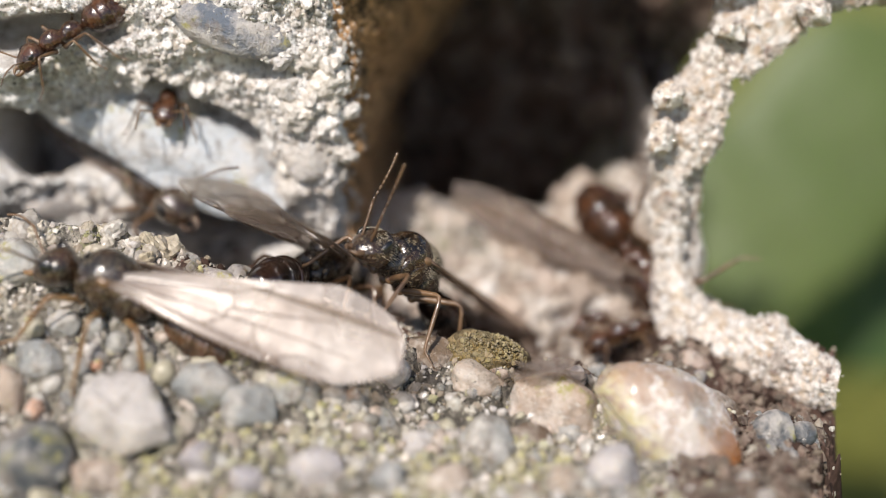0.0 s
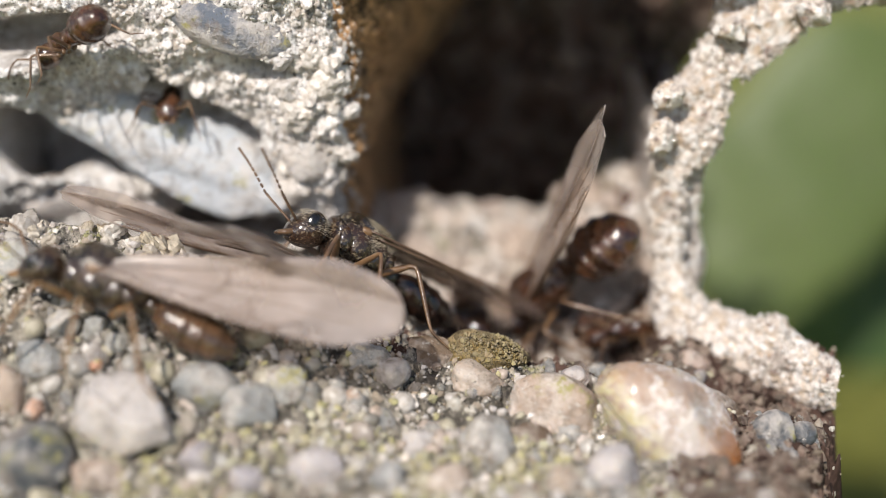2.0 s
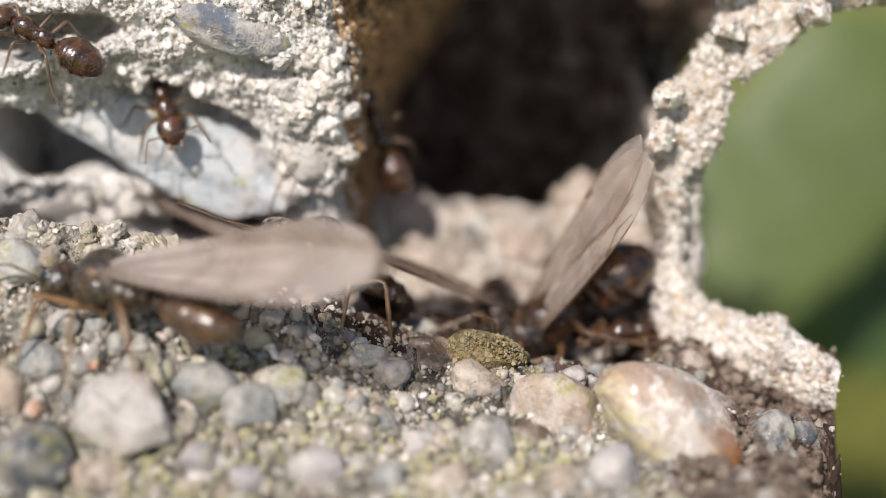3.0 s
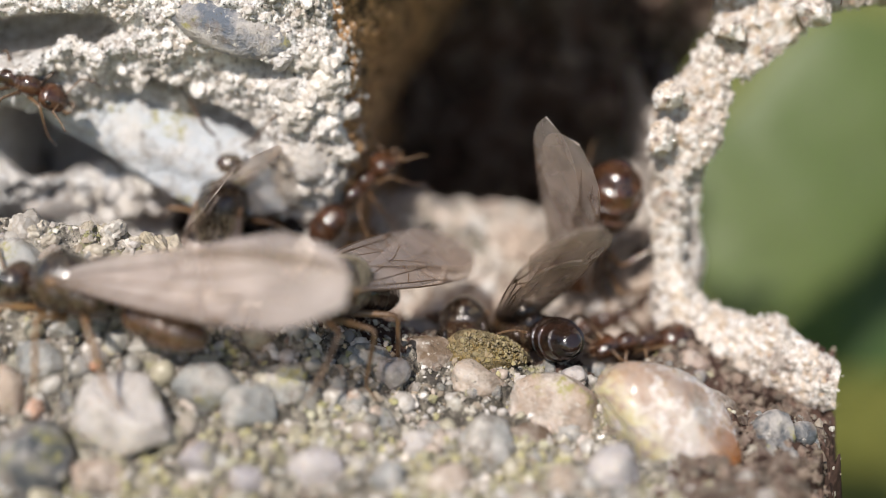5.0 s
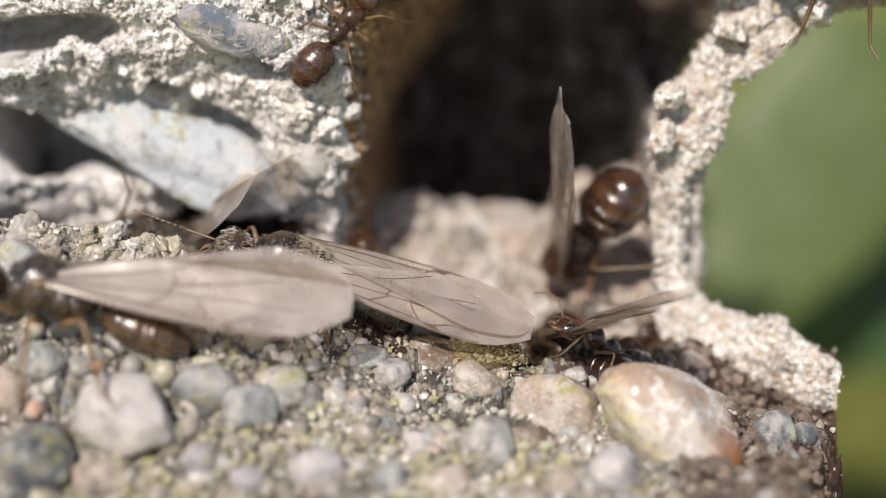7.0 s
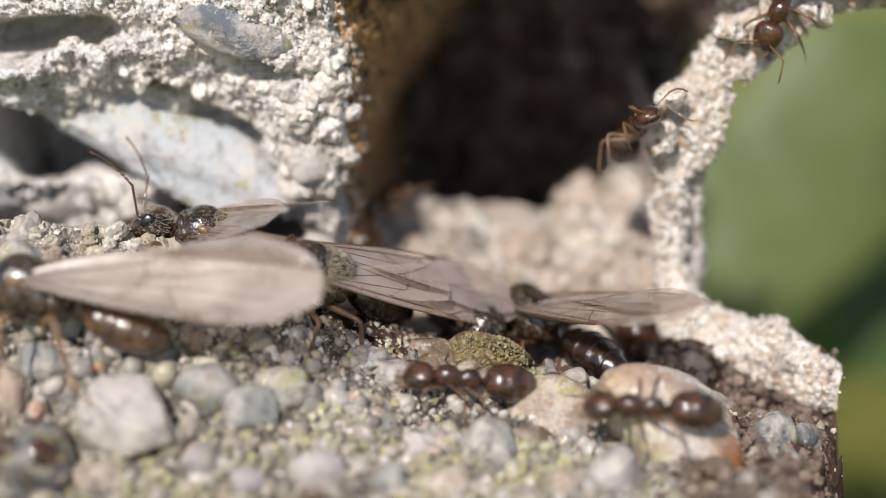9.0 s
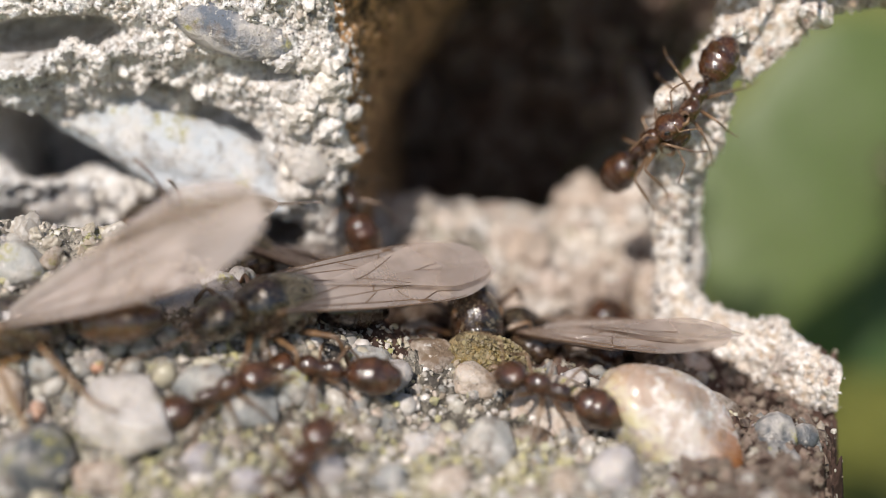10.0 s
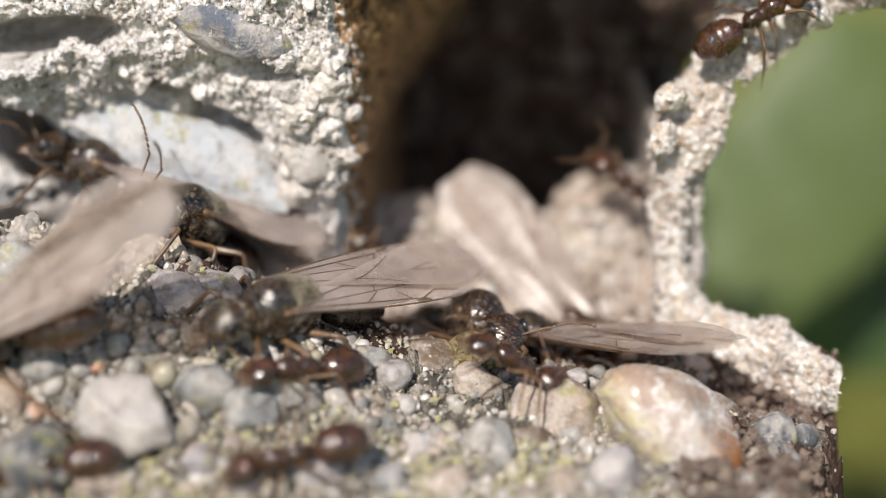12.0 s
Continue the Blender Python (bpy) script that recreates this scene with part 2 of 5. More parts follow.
def ledge_height(x, y):
    """Height of the concrete ledge in millimetres: a crest along y = 0, a slope before it, a hollow behind."""
    x, y = np.atleast_1d(np.asarray(x, float)), np.atleast_1d(np.asarray(y, float))
    crest = np.interp(x, (-12, -8, -5.3, -3.4, -0.85, 1.6, 4.2, 5.4, 7.1), (0.6, 0.45, 0.18, -0.6, -1.6, -2.3, -2.5, -3.0, -3.2))
    front = crest + (-2.9 - crest) * smooth(-0.2, -4.6, y) ** 0.8 - 0.45 * np.maximum(-4.6 - y, 0)
    hollow = -2.45 + 0.25 * smooth(1.5, -5, x) - 1.9 * smooth(0.0, 1.6, x) * smooth(4.3, 3.0, x) * smooth(3.4, 2.2, y)
    mound = smooth(3.4, 5.4, y) * np.interp(x, (-3, -1.6, -0.3, 1.8, 2.6, 3.8, 4.6), (1.2, 1.35, 1.1, 1.15, 1.4, 1.55, 1.7))
    back = crest + (hollow - crest) * smooth(0.15, 1.1, y) + mound - 1.6 * smooth(5.6, 8.0, y) * (1 - smooth(2.5, 4, x))
    h = np.where(y < 0, front, back)
    q = np.stack([x, y, 0 * x], 1)
    h = h + 0.15 * rough(q, 1.1, 3, 0.5) + 0.30 * (0.42 - np.abs(rough(q, 0.55, 4, 0.55, 3.0))) * smooth(3.5, 2.0, y) + 0.05 * rough(q, 0.14, 3, 0.6, 5.0) + 0.34 * rough(q, 0.75, 4, 0.6, 9.0) * smooth(2.6, 4.0, y)
    edge = 7.05 - 2.2 * smooth(0.9, 2.3, y) + 0.38 * np.minimum(y, 0) + 0.34 * rough(q, 0.7, 5, 0.6, 2.0)
    return h - 9.0 * smooth(0, 1.1, x - edge) ** 1.3


# ---- mesh helpers ----
class Shape:
    """Gathers vertices and faces in millimetres."""

    def __init__(self):
        self.v, self.f, self.count = [], [], 0

    def put(self, verts, faces):
        verts = np.asarray(verts, float)
        self.f.extend([tuple(int(i) + self.count for i in face) for face in faces])
        self.v.append(verts)
        self.count += len(verts)
        return self

    def sheet(self, grid, close_u=False, flip=False):
        """grid: (rows, columns, 3)."""
        a, b = grid.shape[:2]
        faces = []
        for i in range(a - 1):
            for j in range(b if close_u else b - 1):
                q = (i * b + j, i * b + (j + 1) % b, (i + 1) * b + (j + 1) % b, (i + 1) * b + j)
                faces.append(q[::-1] if flip else q)
        return self.put(grid.reshape(-1, 3), faces)

    def loft(self, stations, around=20, between=3):
        """A smooth body along x; stations: x, centre height, half width, half height."""
        st = np.array(stations, float)
        k = np.linspace(0, len(st) - 1, (len(st) - 1) * between + 1)
        prof = []
        for c in range(4):
            y = st[:, c]
            m = np.gradient(y)
            i = np.minimum(k.astype(int), len(st) - 2)
            t = k - i
            prof.append((2 * t**3 - 3 * t**2 + 1) * y[i] + (t**3 - 2 * t**2 + t) * m[i] + (3 * t**2 - 2 * t**3) * y[i + 1] + (t**3 - t**2) * m[i + 1])
        x, zc, ry, rz = prof
        ry, rz = np.maximum(ry, 0.004), np.maximum(rz, 0.004)
        ang = np.linspace(0, 2 * np.pi, around, endpoint=False)
        grid = np.stack([np.repeat(x[:, None], around, 1), ry[:, None] * np.cos(ang), zc[:, None] + rz[:, None] * np.sin(ang)], 2)
        n0 = self.count
        self.sheet(grid, close_u=True, flip=x[-1] < x[0])
        last = n0 + (len(x) - 1) * around
        self.f.append(tuple(range(n0, n0 + around))[::-1])
        self.f.append(tuple(range(last, last + around)))
        return self

    def ball(self, centre, radii, turn=(0, 0, 0), rings=10, around=14):
        th = np.linspace(0.02, np.pi - 0.02, rings)
        ph = np.linspace(0, 2 * np.pi, around, endpoint=False)
        g = np.stack([np.sin(th)[:, None] * np.cos(ph), np.sin(th)[:, None] * np.sin(ph), np.repeat(np.cos(th)[:, None], around, 1)], 2) * np.array(radii)
        m = np.array(Euler([radians(a) for a in turn]).to_matrix())
        return self.sheet(g @ m.T + np.array(centre), close_u=True, flip=True)

    def tube(self, pts, radii, around=7, between=4):
        """A limb through the points, with rounded bends."""
        pts, radii = np.array(pts, float), np.array(radii, float)
        k = np.linspace(0, len(pts) - 1, (len(pts) - 1) * between + 1)
        base = np.arange(len(pts))
        p = np.stack([np.interp(k, base, pts[:, c]) for c in range(3)], 1)
        r = np.interp(k, base, radii)
        p[1:-1] = 0.25 * p[:-2] + 0.5 * p[1:-1] + 0.25 * p[2:]
        d = np.gradient(p, axis=0)
        d /= np.linalg.norm(d, axis=1)[:, None] + 1e-9
        side = np.cross(d, (0.31, 0.17, 0.93))
        side /= np.linalg.norm(side, axis=1)[:, None] + 1e-9
        other = np.cross(d, side)
        ang = np.linspace(0, 2 * np.pi, around, endpoint=False)
        grid = p[:, None] + r[:, None, None] * (side[:, None] * np.cos(ang)[:, None] + other[:, None] * np.sin(ang)[:, None])
        n0 = self.count
        self.sheet(grid, close_u=True)
        last = n0 + (len(p) - 1) * around
        self.f.append(tuple(range(n0, n0 + around))[::-1])
        self.f.append(tuple(range(last, last + around)))
        return self

    def mesh(self, name, material, smooth_faces=True):
        me = bpy.data.meshes.new(name)
        v = np.concatenate(self.v) * MM
        me.from_pydata(v.tolist(), [], self.f)
        me.materials.append(material)
        me.polygons.foreach_set("use_smooth", np.full(len(me.polygons), smooth_faces))
        me.update()
        return me


def part(name, shape, material, parent=None, label="", smooth_faces=True):
    """Links a shape (or a mesh) as one object, under a thing or a part when one is given."""
    ob = new(name, shape.mesh(name, material, smooth_faces) if isinstance(shape, Shape) else shape)
    if parent:
        ob.parent = parent
    return tagged(ob, label)


def quad_sheet(name, grid, material, flip=False):
    """A fine sheet straight from an array, for the large rough surfaces."""
    a, b = grid.shape[:2]
    i = np.arange(a * b).reshape(a, b)
    quads = np.stack([i[:-1, :-1], i[:-1, 1:], i[1:, 1:], i[1:, :-1]], 2).reshape(-1, 4)
    if flip:
        quads = quads[:, ::-1]
    me = bpy.data.meshes.new(name)
    me.vertices.add(a * b)
    me.vertices.foreach_set("co", (grid.reshape(-1, 3) * MM).ravel())
    me.loops.add(quads.size)
    me.loops.foreach_set("vertex_index", quads.ravel())
    me.polygons.add(len(quads))
    me.polygons.foreach_set("loop_start", np.arange(0, quads.size, 4))
    me.polygons.foreach_set("loop_total", np.full(len(quads), 4))
    me.polygons.foreach_set("use_smooth", np.ones(len(quads), bool))
    me.materials.append(material)
    me.update(calc_edges=True)
    me.validate()
    return me


def displaced(grid, amount):
    """Moves a grid's points along its normals."""
    du, dv = np.gradient(grid, axis=0), np.gradient(grid, axis=1)
    n = np.cross(du, dv)
    n /= np.linalg.norm(n, axis=2)[:, :, None] + 1e-9
    return grid + n * amount[:, :, None]


def rough_of(grid, *args):
    return rough(grid.reshape(-1, 3), *args).reshape(grid.shape[:2])


def icosphere(level):
    bm = bmesh.new()
    bmesh.ops.create_icosphere(bm, subdivisions=level, radius=1.0)
    bm.verts.index_update()
    v = np.array([w.co[:] for w in bm.verts])
    f = np.array([[w.index for w in face.verts] for face in bm.faces])
    bm.free()
    return v, f


BALLS = {level: icosphere(level) for level in (1, 2, 3, 4, 5)}


def stone_shape(radii, seed, level=3, bumps=0.16, flat=0.0):
    """A worn stone: a ball cut by a few soft planes, then roughened."""
    v, f = BALLS[level]
    rng = np.random.default_rng(seed)
    p = v.copy()
    for _ in range(9):
        d = rng.normal(size=3)
        d /= np.linalg.norm(d)
        reach = rng.uniform(0.68, 0.95) - flat
        over = np.maximum(p @ d - reach, 0)
        p -= 0.85 * over[:, None] * d
    p = p * (1 + bumps * rough(v, 0.9, 4, 0.5, seed % 97))[:, None]
    return Shape().put(p * np.array(radii), f)


def scatter_mesh(name, places, sizes, material, seed, level=1, lumpy=0.42):
    """Many small grains as one mesh; a low lumpy gives worn pebbles."""
    v, f = BALLS[level]
    rng = np.random.default_rng(seed)
    n = len(places)
    stretch = rng.uniform(0.6, 1.25, (n, 1, 3))
    if level == 1:
        jitter = 1 + 0.34 * rng.normal(size=(n, len(v), 1)).clip(-1, 1)
    else:
        shifted = v[None] * 1.0 + rng.uniform(0, 50, (n, 1, 3))
        jitter = 1 + lumpy * rough(shifted.reshape(-1, 3), 0.8, 4, 0.55).reshape(n, len(v), 1)
    q = rng.normal(size=(n, 4))
    q /= np.linalg.norm(q, axis=1)[:, None]
    w, x, y, z = q.T
    turn = np.stack([1 - 2 * (y * y + z * z), 2 * (x * y - z * w), 2 * (x * z + y * w), 2 * (x * y + z * w), 1 - 2 * (x * x + z * z), 2 * (y * z - x * w),
                     2 * (x * z - y * w), 2 * (y * z + x * w), 1 - 2 * (x * x + y * y)], 1).reshape(n, 3, 3)
    p = np.einsum("nij,nkj->nki", turn, v[None] * stretch * jitter) * sizes[:, None, None] + places[:, None]
    tris = (f[None] + (np.arange(n) * len(v))[:, None, None]).reshape(-1, 3)
    me = bpy.data.meshes.new(name)
    me.vertices.add(n * len(v))
    me.vertices.foreach_set("co", (p * MM).ravel())
    me.loops.add(tris.size)
    me.loops.foreach_set("vertex_index", tris.ravel())
    me.polygons.add(len(tris))
    me.polygons.foreach_set("loop_start", np.arange(0, tris.size, 3))
    me.polygons.foreach_set("loop_total", np.full(len(tris), 3))
    me.polygons.foreach_set("use_smooth", np.full(len(tris), lumpy < 0.3))
    me.materials.append(material)
    me.update(calc_edges=True)
    return me



# ---- setting ----
def add_grains(parent, name, pts, lo, hi, material, seed, level=1, lumpy=0.42):
    rng = np.random.default_rng(seed)
    sizes = lo * (hi / lo) ** (rng.random(len(pts)) ** 2.6)
    ob = part(name, scatter_mesh(name, pts, sizes, material, seed, level, lumpy), None, parent)
    tagged(ob, kind="stuff")
    return ob


def on_grid(grid, count, seed, sink=0.0):
    """Points at random on a fine sheet."""
    rng = np.random.default_rng(seed)
    i, j = rng.integers(0, grid.shape[0], count), rng.integers(0, grid.shape[1], count)
    return grid[i, j] + rng.normal(size=(count, 3)) * 0.02


def grain_mix(name, tones, rough_lo, rough_hi):
    n = Nodes(name)
    geo = n.add("ShaderNodeNewGeometry")
    ramp = n.add("ShaderNodeValToRGB")
    els = ramp.color_ramp.elements
    while len(els) < len(tones):
        els.new(1.0)
    for i, tone in enumerate(tones):
        els[i].position, els[i].color = i / (len(tones) - 1), (*tone, 1)
    n.link(geo.outputs["Random Per Island"], ramp.inputs[0])
    tone = n.mix(n.noise(9.0, 3, 0.6, 0.4, 0.8), ramp.outputs[0], (0.30, 0.25, 0.19))
    n.set(Base_Color=tone, Roughness=n.range(n.noise(7.0, 3), 0.3, 0.7, rough_lo, rough_hi))
    n.bump(n.noise(14.0, 3, 0.6), 0.015, 0.7)
    return n.m


GRAIN_PALE = grain_mix("pale_sand", [(0.62, 0.57, 0.52), (0.74, 0.70, 0.67), (0.46, 0.41, 0.37), (0.66, 0.58, 0.50), (0.78, 0.76, 0.74)], 0.08, 0.7)
GRAIN_LEDGE = grain_mix("mixed_sand", [(0.40, 0.37, 0.30), (0.54, 0.51, 0.44), (0.20, 0.19, 0.17), (0.46, 0.37, 0.27), (0.10, 0.095, 0.09), (0.58, 0.55, 0.50), (0.42, 0.40, 0.16)], 0.08, 0.55)
GRAIN_CREST = grain_mix("crest_lump", [(0.52, 0.46, 0.36), (0.60, 0.56, 0.50), (0.36, 0.33, 0.30), (0.56, 0.48, 0.34)], 0.15, 0.6)
GRAIN_MOUND = grain_mix("mound_lump", [(0.50, 0.40, 0.335), (0.62, 0.53, 0.465), (0.34, 0.265, 0.22), (0.55, 0.46, 0.41)], 0.3, 0.7)
GRAIN_WHITE = grain_mix("white_crust", [(0.80, 0.76, 0.72), (0.86, 0.83, 0.80), (0.62, 0.58, 0.55), (0.84, 0.78, 0.70), (0.48, 0.46, 0.45)], 0.2, 0.7)
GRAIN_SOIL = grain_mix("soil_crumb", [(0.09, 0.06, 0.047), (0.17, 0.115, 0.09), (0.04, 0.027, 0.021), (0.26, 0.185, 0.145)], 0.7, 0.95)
GRAVEL = grain_mix("small_gravel", [(0.34, 0.33, 0.31), (0.52, 0.49, 0.45), (0.22, 0.225, 0.22), (0.50, 0.40, 0.33), (0.60, 0.56, 0.53), (0.40, 0.38, 0.33), (0.46, 0.42, 0.30), (0.15, 0.15, 0.15)], 0.25, 0.65)
GRAIN_MOSS = grain_mix("olive_moss", [(0.20, 0.155, 0.055), (0.30, 0.24, 0.09), (0.11, 0.085, 0.035), (0.38, 0.32, 0.15), (0.24, 0.17, 0.08)], 0.5, 0.9)
LICHEN = grain_mix("lichen_crumb", [(0.44, 0.41, 0.19), (0.54, 0.49, 0.25), (0.30, 0.30, 0.17), (0.58, 0.55, 0.42), (0.50, 0.44, 0.30)], 0.8, 0.95)

# The ledge: one rough sheet with a skirt that goes down to the soil.
xs = np.concatenate([np.linspace(-14, -8.6, 60), np.linspace(-8.5, 8.3, 500)])
ys = np.concatenate([np.linspace(-8.5, -4.6, 60), np.linspace(-4.55, 1.2, 190), np.linspace(1.26, 11.5, 150)])
gx, gy = np.meshgrid(xs, ys)
gz = ledge_height(gx.ravel(), gy.ravel()).reshape(gx.shape)
gz[0, :], gz[:, 0] = -14, -14
ledge_grid = np.stack([gx, gy, gz], 2)
ledge = part("pavement_ledge", quad_sheet("pavement_ledge", ledge_grid, LEDGE), None)
earth = rough(np.stack([gx[1:, 1:].ravel(), gy[1:, 1:].ravel(), 0 * gx[1:, 1:].ravel()], 1), 0.8, 5, 0.6, 1.0).reshape(gx[1:, 1:].shape)
mx, my = gx[1:, 1:], gy[1:, 1:]
# Dark soil, also used to paint shade under the ants and in hollows.
soil_and_shade = ((mx > 4.1 + 0.8 * earth) & (my > -4.6 + earth) & (my < 2)) | ((my > -0.4 + 0.45 * earth) & (my < 0.6) & (mx > -4.9 + earth)) | ((mx > 1.5 + 0.5 * earth) & (mx < 4.6) & (my > 0.4) & (my < 4.5 + 0.5 * earth)) | ((my > 0.45 + 0.3 * earth) & (my < 3.5 + 0.5 * earth) & (mx > -5.5))
ledge.data.materials.append(SOIL)
ledge.data.polygons.foreach_set("material_index", soil_and_shade.astype(int).ravel())
tagged(ledge, "weathered concrete ledge with exposed pebbles and yellow lichen", "ledge", kind="structure")

rng = np.random.default_rng(5)


def on_ledge(x, y):
    return np.stack([x, y, ledge_height(x, y)], 1)


n_sand = 9500
sand_xy = np.stack([rng.uniform(-8.6, 7.6, n_sand), rng.uniform(-5.4, 1.0, n_sand)], 1)
sand_xy = sand_xy[(sand_xy[:, 0] < 4.6) | (rng.random(n_sand) < 0.3)]
add_grains(ledge, "sand", on_ledge(*sand_xy.T), 0.018, 0.11, GRAIN_LEDGE, 6)
cl_xy = np.stack([rng.uniform(-8.4, 6.0, 14000), rng.uniform(-5.4, -0.3, 14000)], 1)
patch = rough(np.stack([cl_xy[:, 0], cl_xy[:, 1], 0 * cl_xy[:, 0]], 1), 1.1, 3, 0.5, 8.0) + 0.9 * np.exp(-(((cl_xy[:, 0] + 2.6) / 2.4) ** 2 + ((cl_xy[:, 1] + 3.4) / 1.1) ** 2))
cl_xy = cl_xy[(patch > 0.40) & ((cl_xy[:, 0] > -5.2) | (cl_xy[:, 1] < -1.4))]
lichen_at = on_ledge(*cl_xy.T)
lichen_at[:, 2] += 0.10 * rng.random(len(lichen_at)) ** 2
add_grains(ledge, "lichen", lichen_at, 0.02, 0.10, LICHEN, 7)
crest_xy = np.stack([rng.uniform(-8.7, -4.6, 1000), rng.uniform(-0.9, 0.5, 1000)], 1)
add_grains(ledge, "grit", on_ledge(*crest_xy.T), 0.012, 0.10, GRAIN_PALE, 17)
front_xy = np.stack([rng.uniform(-8.4, 4.0, 2200), rng.uniform(-5.4, -0.6, 2200)], 1)
add_grains(ledge, "grit", on_ledge(*front_xy.T), 0.02, 0.12, GRAIN_PALE, 31)
# crumbs of moss and lichen on the flat stone
moss_a, moss_b = rng.uniform(-0.95, 0.95, 800), rng.uniform(0.2, 3.0, 800)
moss_at = np.stack([0.80 + 0.74 * moss_a, -0.40 - 0.40 * np.sqrt(1 - moss_a**2) * np.cos(moss_b), -1.95 + 0.45 * np.sqrt(1 - moss_a**2) * np.sin(moss_b) - 0.1 * moss_a], 1)
add_grains(ledge, "moss", moss_at, 0.012, 0.055, GRAIN_MOSS, 43)
gravel_xy = np.stack([rng.uniform(-8.5, 3.0, 760), rng.uniform(-5.3, -0.7, 760)], 1)
add_grains(ledge, "gravel", on_ledge(*gravel_xy.T) - np.array((0, 0, 0.03)), 0.07, 0.26, GRAVEL, 41, level=2, lumpy=0.29)
lump_xy = np.stack([rng.uniform(-8.6, -4.9, 46), rng.uniform(-0.5, 0.45, 46)], 1)
add_grains(ledge, "lumps", on_ledge(*lump_xy.T), 0.13, 0.32, GRAIN_CREST, 23, level=3)
dirt_xy = np.stack([rng.uniform(3.9, 6.8, 2200), rng.uniform(-4.2, 1.0, 2200)], 1)
add_grains(ledge, "crumbs", on_ledge(*dirt_xy.T), 0.03, 0.16, GRAIN_SOIL, 18)
dirt_xy = np.stack([rng.uniform(-5, 4.5, 2300), rng.uniform(0.4, 4.4, 2300)], 1)
add_grains(ledge, "crumbs", on_ledge(*dirt_xy.T), 0.03, 0.16, GRAIN_SOIL, 19)
back_xy = np.stack([rng.uniform(-3.0, 5.0, 3600), rng.uniform(2.6, 6.5, 3600)], 1)
add_grains(ledge, "crumbs", on_ledge(*back_xy.T), 0.04, 0.26, GRAIN_PALE, 8)
lump_xy = np.stack([rng.uniform(-2.4, 4.8, 420), rng.uniform(2.6, 6.2, 420)], 1)
add_grains(ledge, "lumps", on_ledge(*lump_xy.T), 0.08, 0.42, GRAIN_MOUND, 24, level=3)
hollow_xy = np.stack([rng.uniform(-7.5, -2.0, 3000), rng.uniform(0.6, 4.5, 3000)], 1)
add_grains(ledge, "crumbs", on_ledge(*hollow_xy.T), 0.04, 0.2, GRAIN_PALE, 9)


# The block over the hollow on one side: a rough face whose corner turns into the side of the cavity.
def side_block():
    s = np.concatenate([np.linspace(0, 4.2, 80), np.linspace(4.25, 10.6, 300), np.linspace(10.65, 20.5, 110)])
    z = np.linspace(-3.2, 6.6, 330)
    gs, gz = np.meshgrid(s, z)
    turn = 10.0
    lip = 3.05 + 0.22 * np.sin(gs * 1.3 + 0.6) + 0.035 * (gs - 8)
    under = np.maximum(lip - gz, 0)
    y_face = 1.75 + (0.12 * smooth(0.0, 0.16, under) + 0.70 * np.minimum(under, 3.4)) * (1 - 0.65 * smooth(7.4, 9.2, gs)) + 0.1 * np.maximum(under - 2.6, 0)
    y_face = y_face - 0.9 * smooth(-1.2, -0.2, -gz) * (1 - smooth(6.4, 7.2, gs)) * smooth(0.2, 1.0, under)
    y_face = y_face - 0.25 * smooth(7.6, 9.8, gs) * smooth(0.5, 1.7, under)
    x = np.where(gs < turn, gs - 12.0, -2.0 + 0.12 * smooth(0, 0.5, gs - turn) + (0.10 + 0.22 * smooth(0.2, 3.6, gz)) * (gs - turn))
    y = np.where(gs < turn, y_face, y_face + (gs - turn))
    x = x + 0.16 * rough_of(np.stack([0 * gz, 0 * gz, gz], 2), 0.7, 4, 0.6, 11.0) * smooth(8.6, 10.0, gs)
    bevel = np.exp(-((gs - turn) / 0.3) ** 2)
    grid = np.stack([x - 0.1 * bevel, y + 0.05 * bevel, gz], 2)
    relief = 0.26 * rough_of(grid, 1.4, 4, 0.5, 4.0) + 0.16 * (0.4 - np.abs(rough_of(grid, 0.7, 5, 0.55, 6.0))) + 0.05 * rough_of(grid, 0.13, 3, 0.6, 2.0) + 0.13 * (0.3 - np.abs(rough_of(grid, 0.27, 3, 0.6, 8.0)))
    dent = 3.6 * np.exp(-(((x + 8.1) / 1.6) ** 2 + ((gz - 1.25 + 0.42 * (x + 8.1)) / 0.56) ** 2) ** 3) + 2.1 * np.exp(-(((x + 7.5) / 1.35) ** 2 + ((gz - 3.42 - 0.1 * (x + 7.5)) / 0.36) ** 2) ** 2)
    dent = dent + 1.2 * np.exp(-(((x + 3.8) / 0.95) ** 2 + ((gz - 2.86 + 0.1 * (x + 3.8)) / 0.20) ** 2) ** 2)
    dent = dent + 1.0 * np.exp(-(((x + 5.6) / 0.75) ** 2 + ((gz - 2.2) / 0.17) ** 2) ** 2) + 1.2 * np.exp(-(((x + 4.2) / 0.6) ** 2 + ((gz - 1.5 + 0.4 * (x + 4.2)) / 0.32) ** 2) ** 2)
    dent = dent + 1.7 * np.exp(-((((x + 4.5) / 1.5) ** 2 + ((gz + 0.7) / 0.4) ** 2)) ** 2)
    relief = relief * np.where(gs > turn, 0.55, 1.0)
    return displaced(grid, -(relief - dent))


